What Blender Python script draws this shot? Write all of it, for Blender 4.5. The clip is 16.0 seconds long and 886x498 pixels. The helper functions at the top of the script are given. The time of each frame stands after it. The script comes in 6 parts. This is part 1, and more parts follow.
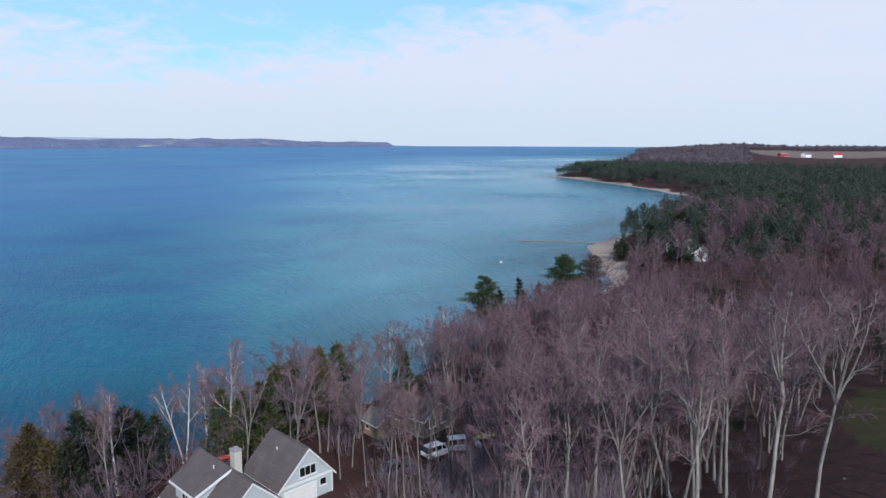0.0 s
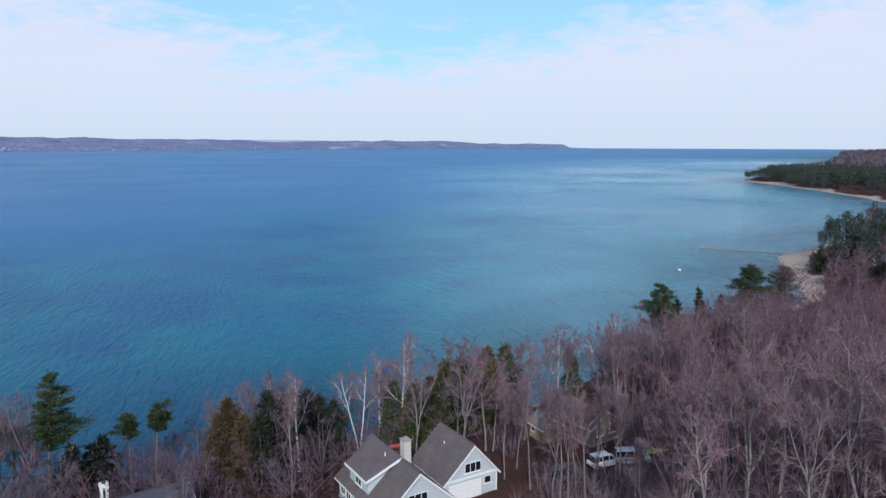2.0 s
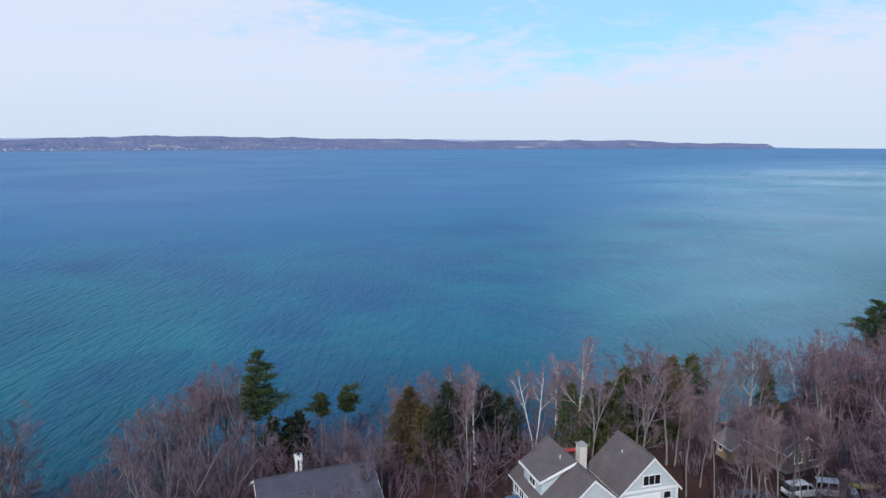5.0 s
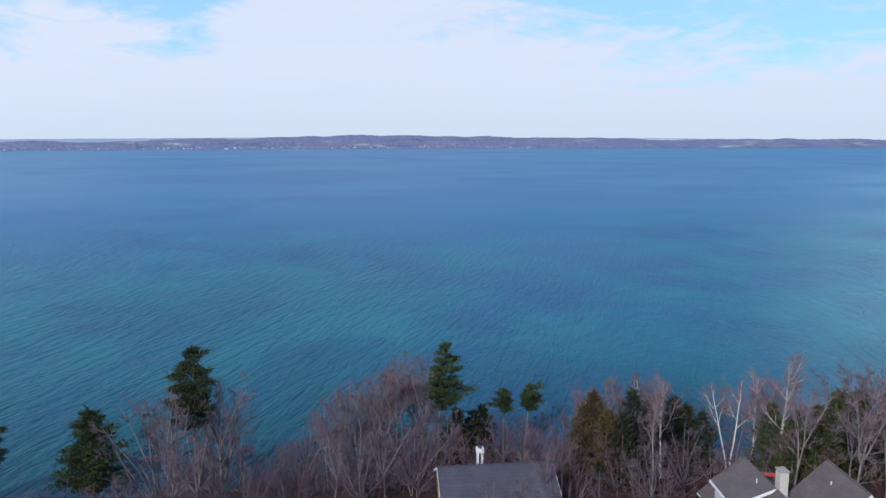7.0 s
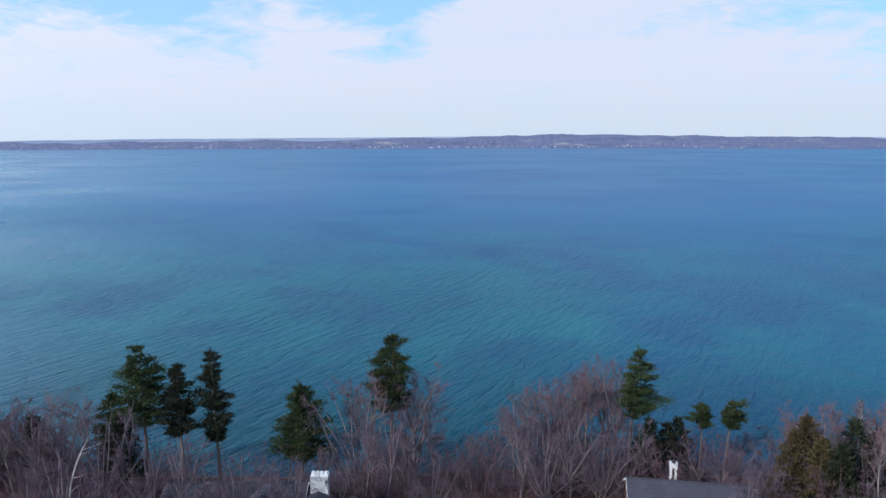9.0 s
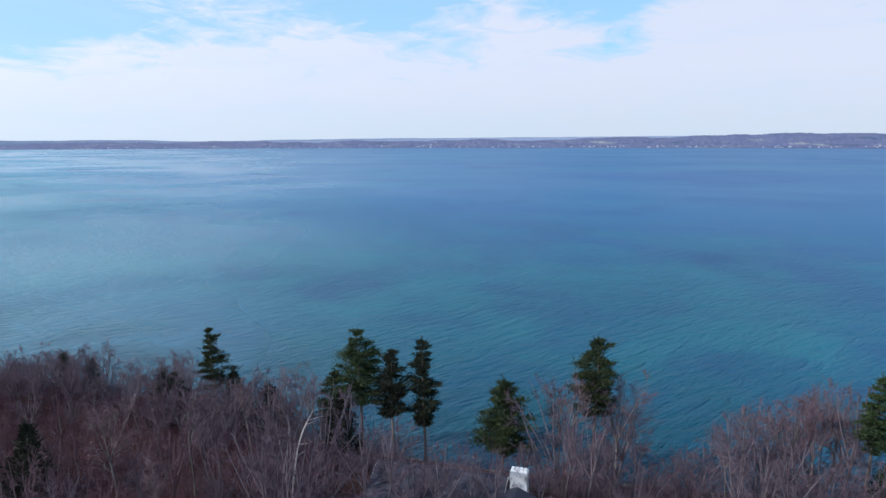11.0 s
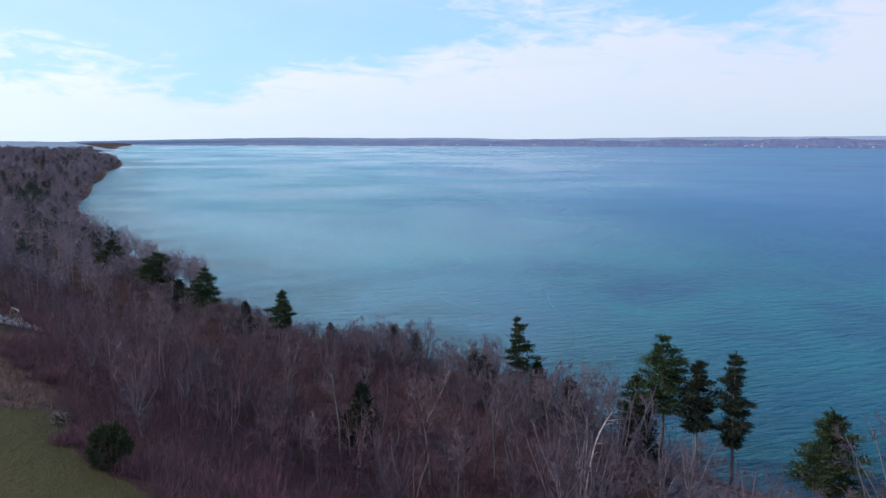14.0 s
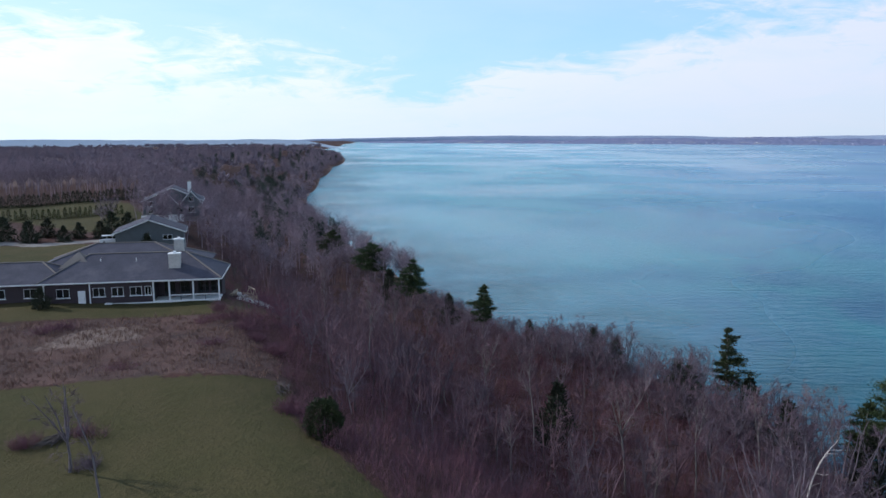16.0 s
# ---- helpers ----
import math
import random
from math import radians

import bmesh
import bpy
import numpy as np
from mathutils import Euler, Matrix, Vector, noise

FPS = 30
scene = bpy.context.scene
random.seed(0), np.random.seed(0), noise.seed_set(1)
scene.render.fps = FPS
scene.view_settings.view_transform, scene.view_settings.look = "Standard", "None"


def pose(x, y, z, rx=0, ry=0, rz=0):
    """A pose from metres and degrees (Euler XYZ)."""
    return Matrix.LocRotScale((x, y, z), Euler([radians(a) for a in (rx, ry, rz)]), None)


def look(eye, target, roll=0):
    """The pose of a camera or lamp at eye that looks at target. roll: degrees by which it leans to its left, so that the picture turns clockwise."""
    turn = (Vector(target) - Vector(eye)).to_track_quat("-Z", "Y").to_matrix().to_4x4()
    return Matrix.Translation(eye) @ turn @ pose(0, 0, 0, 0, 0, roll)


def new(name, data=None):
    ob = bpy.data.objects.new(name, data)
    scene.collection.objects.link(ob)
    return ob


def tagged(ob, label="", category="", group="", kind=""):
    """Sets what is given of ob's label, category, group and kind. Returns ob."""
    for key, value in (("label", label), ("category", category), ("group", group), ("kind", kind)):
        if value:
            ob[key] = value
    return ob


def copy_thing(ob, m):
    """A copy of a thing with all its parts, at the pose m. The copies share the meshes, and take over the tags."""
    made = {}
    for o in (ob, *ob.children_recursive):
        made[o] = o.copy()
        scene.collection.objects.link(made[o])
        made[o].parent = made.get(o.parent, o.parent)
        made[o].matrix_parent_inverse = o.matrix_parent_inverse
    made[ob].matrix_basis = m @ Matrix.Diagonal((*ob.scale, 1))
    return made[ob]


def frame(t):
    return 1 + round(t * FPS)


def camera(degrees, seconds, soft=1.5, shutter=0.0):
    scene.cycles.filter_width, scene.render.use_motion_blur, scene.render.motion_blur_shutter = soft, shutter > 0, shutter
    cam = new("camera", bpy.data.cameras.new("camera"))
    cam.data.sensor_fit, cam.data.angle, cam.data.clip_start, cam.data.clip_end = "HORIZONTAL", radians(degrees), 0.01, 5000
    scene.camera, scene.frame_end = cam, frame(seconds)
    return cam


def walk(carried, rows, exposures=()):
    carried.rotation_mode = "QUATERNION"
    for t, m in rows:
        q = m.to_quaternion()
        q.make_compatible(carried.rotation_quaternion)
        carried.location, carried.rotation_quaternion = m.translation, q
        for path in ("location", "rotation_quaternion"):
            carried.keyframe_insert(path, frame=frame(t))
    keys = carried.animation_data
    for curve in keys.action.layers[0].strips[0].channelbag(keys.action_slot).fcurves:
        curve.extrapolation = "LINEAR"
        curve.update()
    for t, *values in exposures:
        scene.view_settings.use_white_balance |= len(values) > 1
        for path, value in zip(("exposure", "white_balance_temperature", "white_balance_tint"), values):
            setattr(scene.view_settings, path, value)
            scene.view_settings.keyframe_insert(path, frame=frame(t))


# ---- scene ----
cam = camera(63.48, 16.0)
EYE = (0.0, 0.0, 48.0)
# seconds, turn to the left, tilt, lean
PATH = [(0.0, -0.00, -8.72, -0.15),
        (0.5, 3.22, -8.69, -0.13),
        (1.0, 6.90, -8.65, -0.05),
        (1.5, 11.19, -8.62, -0.04),
        (2.0, 13.84, -8.58, -0.06),
        (2.5, 16.18, -8.57, -0.03),
        (3.0, 18.68, -8.56, -0.03),
        (3.5, 21.26, -8.57, -0.04),
        (6.0, 35.33, -8.69, 0.02),
        (6.5, 39.75, -8.71, 0.04),
        (7.0, 43.68, -8.72, 0.05),
        (7.5, 47.61, -8.74, 0.03),
        (8.0, 51.39, -8.74, 0.05),
        (8.5, 55.22, -8.77, 0.04),
        (9.0, 59.42, -8.77, 0.06),
        (11.5, 80.39, -8.81, 0.06),
        (12.0, 84.52, -8.83, 0.02),
        (12.5, 88.65, -8.89, 0.03),
        (13.0, 92.75, -8.88, 0.02),
        (13.5, 96.88, -8.89, -0.06),
        (14.0, 101.01, -8.93, -0.05),
        (14.5, 105.08, -8.97, -0.03),
        (15.0, 109.16, -9.00, 0.01),
        (15.5, 113.26, -9.03, 0.04),
        (16.0, 117.26, -9.09, 0.05)]
walk(cam, [(t, pose(*EYE, 90 + tilt, lean, turn)) for t, turn, tilt, lean in PATH], [(0.0, 0.12, 5880.0, 11.0), (16.0, 0.12, 5880.0, 11.0)])

# ---- world and sun ----
SUN_AZ, SUN_EL = 192.0, 31.0  # degrees to the left of +y, degrees up

SUN_WAY = Vector((-math.sin(radians(SUN_AZ)) * math.cos(radians(SUN_EL)), math.cos(radians(SUN_AZ)) * math.cos(radians(SUN_EL)), math.sin(radians(SUN_EL))))


def node(tree, kind, **values):
    n = tree.nodes.new(kind)
    for key, value in values.items():
        n.inputs[int(key[1:]) if key[0] == "i" and key[1:].isdigit() else key].default_value = value
    return n


def maths(tree, op, a, b=0.0, c=0.0, clamp=False):
    n = tree.nodes.new("ShaderNodeMath")
    n.operation, n.use_clamp = op, clamp
    for slot, value in zip(n.inputs, (a, b, c)):
        if isinstance(value, (int, float)):
            slot.default_value = value
        else:
            tree.links.new(value, slot)
    return n.outputs[0]


def mixed(tree, factor, a, b, blend="MIX"):
    n = tree.nodes.new("ShaderNodeMix")
    n.data_type, n.blend_type = "RGBA", blend
    for slot, value in ((n.inputs[0], factor), (n.inputs[6], a), (n.inputs[7], b)):
        if isinstance(value, (int, float)):
            slot.default_value = value
        elif isinstance(value, tuple):
            slot.default_value = (*value, 1) if len(value) == 3 else value
        else:
            tree.links.new(value, slot)
    return n.outputs[2]


def noise_of(tree, vector, scale, detail=4.0, rough=0.55, warp=0.0):
    n = node(tree, "ShaderNodeTexNoise", Scale=scale, Detail=detail, Roughness=rough, Distortion=warp)
    if vector is not None:
        tree.links.new(vector, n.inputs["Vector"])
    return n.outputs["Fac"]


def ramp(tree, factor, stops):
    n = tree.nodes.new("ShaderNodeValToRGB")
    while len(n.color_ramp.elements) < len(stops):
        n.color_ramp.elements.new(1.0)
    for e, (at, colour) in zip(n.color_ramp.elements, stops):
        e.position = at
        e.color = (colour,) * 3 + (1,) if isinstance(colour, (int, float)) else (*colour, 1)
    tree.links.new(factor, n.inputs[0])
    return n.outputs[0]


def make_world():
    world = bpy.data.worlds.new("sky")
    scene.world = world
    world.use_nodes = True
    tr = world.node_tree
    tr.nodes.clear()
    sky = tr.nodes.new("ShaderNodeTexSky")
    sky.sky_type, sky.sun_disc = "NISHITA", False
    sky.sun_elevation, sky.sun_rotation = radians(SUN_EL), radians(-SUN_AZ)
    sky.altitude, sky.dust_density, sky.ozone_density = 0.0, 0.15, 3.0
    blue = mixed(tr, 1.0, sky.outputs[0], (0.112, 0.118, 0.122), "MULTIPLY")
    where = tr.nodes.new("ShaderNodeTexCoord").outputs["Generated"]
    part_ = tr.nodes.new("ShaderNodeSeparateXYZ")
    tr.links.new(where, part_.inputs[0])
    x, y, z = part_.outputs
    up = maths(tr, "MULTIPLY", maths(tr, "ARCSINE", z), 57.3)
    turn = maths(tr, "MULTIPLY", maths(tr, "ARCTAN2", maths(tr, "MULTIPLY", x, -1.0), y), 57.3)
    # cloud wisps, stretched along the horizon
    both = tr.nodes.new("ShaderNodeCombineXYZ")
    tr.links.new(maths(tr, "MULTIPLY", turn, 0.05), both.inputs[0])
    tr.links.new(maths(tr, "MULTIPLY", up, 0.17), both.inputs[1])
    wisp = noise_of(tr, both.outputs[0], 1.3, 7.0, 0.6, 0.5)
    fine = noise_of(tr, both.outputs[0], 5.0, 6.0, 0.6, 0.9)
    # how high the cloud bank reaches, in degrees / 20, by compass
    bank = ramp(tr, maths(tr, "DIVIDE", maths(tr, "ADD", turn, 60.0), 240.0), [
        (0.02, 0.75), (0.17, 0.68), (0.22, 0.50), (0.30, 0.38), (0.385, 0.38), (0.42, 0.58), (0.45, 0.68), (0.49, 0.62), (0.515, 0.42),
        (0.545, 0.56), (0.58, 0.42), (0.64, 0.44), (0.69, 0.38), (0.74, 0.22), (0.79, 0.26), (0.84, 0.36), (0.95, 0.55)])
    edge = maths(tr, "ADD", maths(tr, "MULTIPLY", bank, 20.0), maths(tr, "MULTIPLY", maths(tr, "SUBTRACT", wisp, 0.5), 16.0))
    edge = maths(tr, "ADD", edge, maths(tr, "MULTIPLY", maths(tr, "SUBTRACT", fine, 0.5), 10.0))
    cover = maths(tr, "MULTIPLY_ADD", maths(tr, "SUBTRACT", edge, up), 0.24, 0.34, True)
    thin = maths(tr, "MULTIPLY_ADD", wisp, 1.6, -0.55, True)
    aim = tr.nodes.new("ShaderNodeVectorMath")
    aim.operation = "DOT_PRODUCT"
    tr.links.new(where, aim.inputs[0])
    aim.inputs[1].default_value = SUN_WAY
    near_sun = maths(tr, "MULTIPLY_ADD", aim.outputs["Value"], 0.6, 0.4, True)
    cover = maths(tr, "MAXIMUM", cover, maths(tr, "ADD", maths(tr, "MULTIPLY", thin, 0.22), maths(tr, "MULTIPLY", near_sun, 0.40)))
    veil = maths(tr, "MULTIPLY_ADD", noise_of(tr, both.outputs[0], 2.6, 6.0, 0.62, 0.8), 1.5, 0.12, True)
    cover = maths(tr, "MULTIPLY", cover, maths(tr, "MULTIPLY_ADD", veil, 0.28, 0.72))
    low = maths(tr, "MULTIPLY_ADD", up, 0.2, 0.0, True)
    white = mixed(tr, low, (0.655, 0.715, 0.775), (0.735, 0.757, 0.832))
    glow = maths(tr, "MULTIPLY_ADD", maths(tr, "POWER", near_sun, 2.0), 0.62, 0.95)
    lit = tr.nodes.new("ShaderNodeVectorMath")
    lit.operation = "SCALE"
    tr.links.new(white, lit.inputs[0])
    tr.links.new(glow, lit.inputs["Scale"])
    white = lit.outputs[0]
    # thin haze pales the blue towards the horizon
    haze = maths(tr, "MULTIPLY_ADD", up, -0.017, 0.78, True)
    blue = mixed(tr, haze, blue, (0.36, 0.66, 0.84))
    blue = mixed(tr, near_sun, blue, mixed(tr, 1.0, blue, (1.15, 1.18, 1.2), "MULTIPLY"))
    tint = mixed(tr, cover, blue, white)
    back = tr.nodes.new("ShaderNodeBackground")
    tr.links.new(tint, back.inputs[0])
    out = tr.nodes.new("ShaderNodeOutputWorld")
    tr.links.new(back.outputs[0], out.inputs[0])


make_world()
sun = new("sun", bpy.data.lights.new("sun", "SUN"))
sun.data.energy, sun.data.angle, sun.data.color = 2.9, radians(0.6), (1.0, 0.93, 0.84)
sun.matrix_world = look(SUN_WAY * 200, (0, 0, 0))

# ---- materials ----
def material(name, a, b=None, scale=2.0, rough=0.8, bump=0.0, fine=None, metal=0.0, vary=0.0, spec=0.3, stretch=None, where="Object", grime=None):
    """Two colours mixed by noise of two scales, a bump, and a shade that varies from object to object."""
    m = bpy.data.materials.new(name)
    m.use_nodes = True
    tr = m.node_tree
    bsdf = tr.nodes["Principled BSDF"]
    bsdf.inputs["Roughness"].default_value = rough
    bsdf.inputs["Metallic"].default_value = metal
    bsdf.inputs["Specular IOR Level"].default_value = spec
    if where == "World":
        coord = tr.nodes.new("ShaderNodeNewGeometry").outputs["Position"]
    else:
        coord = tr.nodes.new("ShaderNodeTexCoord").outputs["Object"]
    if stretch:
        mp = node(tr, "ShaderNodeMapping", Scale=stretch)
        tr.links.new(coord, mp.inputs[0])
        coord = mp.outputs[0]
    big = noise_of(tr, coord, scale, 3.0)
    small = noise_of(tr, coord, fine or scale * 9, 3.0)
    f = maths(tr, "MULTIPLY_ADD", maths(tr, "ADD", big, small), 1.6, -1.1, True)
    tone = mixed(tr, f, a, b or tuple(c * 0.8 for c in a))
    if grime:
        g = maths(tr, "MULTIPLY_ADD", noise_of(tr, coord, scale * 0.4, 5.0, 0.7), 4.0, -2.2, True)
        tone = mixed(tr, g, tone, grime)
    if vary:
        r = tr.nodes.new("ShaderNodeObjectInfo").outputs["Random"]
        hsv = node(tr, "ShaderNodeHueSaturation")
        tr.links.new(maths(tr, "MULTIPLY_ADD", r, vary * 2, 1 - vary), hsv.inputs["Value"])
        tr.links.new(maths(tr, "MULTIPLY_ADD", r, 0.03, 0.485), hsv.inputs["Hue"])
        tr.links.new(tone, hsv.inputs["Color"])
        tone = hsv.outputs[0]
    tr.links.new(tone, bsdf.inputs["Base Color"])
    if bump:
        bp = node(tr, "ShaderNodeBump", Strength=bump, Distance=0.1)
        tr.links.new(small, bp.inputs["Height"])
        tr.links.new(bp.outputs[0], bsdf.inputs["Normal"])
    return m


def islands(m, amount=0.3):
    """Let a joined mesh of many pieces differ from piece to piece."""
    tr = m.node_tree
    bsdf = tr.nodes["Principled BSDF"]
    tone = bsdf.inputs["Base Color"].links[0].from_socket
    r = tr.nodes.new("ShaderNodeNewGeometry").outputs["Random Per Island"]
    hsv = node(tr, "ShaderNodeHueSaturation")
    tr.links.new(maths(tr, "MULTIPLY_ADD", r, amount * 2, 1 - amount), hsv.inputs["Value"])
    tr.links.new(maths(tr, "MULTIPLY_ADD", r, 0.04, 0.48), hsv.inputs["Hue"])
    tr.links.new(tone, hsv.inputs["Color"])
    tr.links.new(hsv.outputs[0], bsdf.inputs["Base Color"])
    return m


BARK = material("grey_bark", (0.30, 0.272, 0.247), (0.112, 0.098, 0.092), 0.8, 0.9, 0.5, 6.0, vary=0.25, stretch=(1, 1, 0.3))
BARK_LIMB = material("limb_bark", (0.29, 0.255, 0.24), (0.115, 0.096, 0.094), 0.8, 0.9, vary=0.25)
BARK_SLIM = material("slim_bark", (0.185, 0.158, 0.160), (0.086, 0.073, 0.076), 0.8, 0.9, 0.3, 6.0, vary=0.3, stretch=(1, 1, 0.3))
BARK_DARK = material("dark_bark", (0.14, 0.11, 0.095), (0.22, 0.18, 0.16), 1.0, 0.9, 0.5, 8.0, vary=0.2, stretch=(1, 1, 0.3))
BIRCH = material("birch_bark", (0.66, 0.62, 0.57), (0.40, 0.36, 0.33), 1.2, 0.7, 0.2, 5.0, vary=0.1, stretch=(0.4, 0.4, 1.5))
LIMB_DARK = material("dark_limb_bark", (0.212, 0.174, 0.194), (0.102, 0.084, 0.096), 0.8, 0.9, vary=0.25)
TWIG = material("bare_twigs", (0.235, 0.148, 0.166), (0.115, 0.074, 0.088), 0.5, 0.9, vary=0.3)
TWIG_SLIM = material("slim_twigs", (0.170, 0.118, 0.146), (0.088, 0.062, 0.080), 0.5, 0.9, vary=0.3)
TWIG_RED = islands(material("red_brush_twigs", (0.205, 0.094, 0.118), (0.105, 0.052, 0.072), 0.15, 0.9, where="World"), 0.3)
TWIG_TAN = islands(material("tan_brush_twigs", (0.170, 0.120, 0.155), (0.085, 0.060, 0.082), 0.15, 0.9, where="World"), 0.3)
TWIG_WOOD = islands(material("massed_twigs", (0.182, 0.112, 0.130), (0.085, 0.054, 0.066), 0.02, 0.95, where="World"), 0.3)
# far twigs paled by haze mixed into the colour; also coats pinkish saplings
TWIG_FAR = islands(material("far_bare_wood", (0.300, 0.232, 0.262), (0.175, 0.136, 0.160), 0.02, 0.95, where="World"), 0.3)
NEEDLE = material("pine_needles", (0.048, 0.066, 0.020), (0.018, 0.031, 0.012), 0.6, 0.7, vary=0.2, fine=3.0)
NEEDLE_DARK = material("dark_pine_needles", (0.032, 0.040, 0.020), (0.016, 0.022, 0.012), 0.6, 0.7, vary=0.2, fine=3.0)
CEDAR = material("cedar_sprays", (0.070, 0.080, 0.022), (0.032, 0.044, 0.014), 0.6, 0.75, vary=0.2, fine=3.0)
CEDAR_RUST = material("rusty_cedar_sprays", (0.105, 0.078, 0.030), (0.060, 0.050, 0.022), 0.6, 0.8, vary=0.2, fine=3.0)
# needle green greyed, with distance haze in the base colour
NEEDLE_FAR = islands(material("far_pine_wood", (0.054, 0.070, 0.050), (0.031, 0.044, 0.036), 0.02, 0.85, where="World"), 0.35)
SIDING_GREY = material("pale_grey_siding", (0.52, 0.58, 0.60), (0.44, 0.50, 0.52), 1.0, 0.6, 0.05, 12.0, stretch=(0.1, 0.1, 3))
SIDING_BROWN = material("dark_brown_siding", (0.058, 0.042, 0.048), (0.042, 0.031, 0.036), 1.0, 0.6, 0.05, 12.0, stretch=(0.1, 0.1, 3))
SIDING_TAN = material("yellow_tan_siding", (0.50, 0.37, 0.19), (0.42, 0.30, 0.16), 1.0, 0.7, 0.05, 10.0)
SIDING_FAR = material("grey_green_siding", (0.125, 0.135, 0.140), (0.095, 0.105, 0.110), 1.0, 0.7)
WHITE = material("white_paint", (0.80, 0.80, 0.78), (0.74, 0.74, 0.73), 1.5, 0.5, spec=0.4)
SHINGLE = material("grey_brown_shingles", (0.145, 0.120, 0.116), (0.095, 0.079, 0.079), 0.6, 0.9, 0.4, 6.0, grime=(0.165, 0.145, 0.138))
SHINGLE_DARK = material("dark_shingles", (0.082, 0.082, 0.105), (0.050, 0.050, 0.068), 0.5, 0.9, 0.4, 6.0, grime=(0.125, 0.12, 0.14))
SHINGLE_PALE = material("pale_tan_shingles", (0.21, 0.185, 0.165), (0.17, 0.15, 0.135), 0.5, 0.9, 0.4, 6.0)
STONE = material("pale_chimney_stone", (0.66, 0.62, 0.56), (0.48, 0.45, 0.41), 3.0, 0.9, 0.6, 12.0)
CONCRETE = material("concrete", (0.36, 0.34, 0.32), (0.28, 0.265, 0.25), 1.0, 0.9, 0.2)
STEEL = material("dark_metal", (0.06, 0.06, 0.065), (0.045, 0.045, 0.05), 2.0, 0.4, metal=0.6)
RUBBER = material("black_rubber", (0.02, 0.02, 0.021), (0.03, 0.03, 0.03), 3.0, 0.8)
WOOD = material("weathered_wood", (0.30, 0.24, 0.19), (0.20, 0.16, 0.13), 1.0, 0.85, 0.3, 10.0)
WOOD_PALE = material("pale_cut_timber", (0.52, 0.42, 0.30), (0.42, 0.33, 0.24), 1.0, 0.8, 0.3, 10.0)
CAR_WHITE = material("white_car_paint", (0.75, 0.76, 0.77), (0.72, 0.72, 0.73), 1.0, 0.25, spec=0.5)
CAR_DARK = material("dark_car_paint", (0.03, 0.035, 0.045), (0.025, 0.03, 0.035), 1.0, 0.25, spec=0.5)
YELLOW = material("yellow_green_hull", (0.52, 0.50, 0.10), (0.42, 0.42, 0.09), 2.0, 0.5)
TARP = material("blue_tarp", (0.10, 0.20, 0.33), (0.07, 0.14, 0.24), 2.0, 0.6, 0.3)
RED = material("red_paint", (0.45, 0.05, 0.04), (0.36, 0.04, 0.035), 2.0, 0.5)
DEAD_BRANCH = material("dead_branch", (0.10, 0.08, 0.075), (0.06, 0.05, 0.048), 2.0, 0.95)
HILL_WOOD = islands(material("hill_wood", (0.150, 0.122, 0.140), (0.085, 0.072, 0.088), 0.01, 0.95, where="World"), 0.25)
# canopy paled to purple-grey, distance haze put into the colour
HAZED_CANOPY = islands(material("hazed_canopy", (0.235, 0.190, 0.225), (0.150, 0.125, 0.155), 0.01, 0.95, where="World"), 0.25)


def glass_material():
    m = bpy.data.materials.new("window_glass")
    m.use_nodes = True
    b = m.node_tree.nodes["Principled BSDF"]
    b.inputs["Base Color"].default_value = (0.012, 0.015, 0.018, 1)
    b.inputs["Roughness"].default_value = 0.06
    b.inputs["Specular IOR Level"].default_value = 0.6
    return m


GLASS = glass_material()


def attribute(tr, name):
    n = tr.nodes.new("ShaderNodeAttribute")
    n.attribute_name = name
    return n.outputs["Fac"]


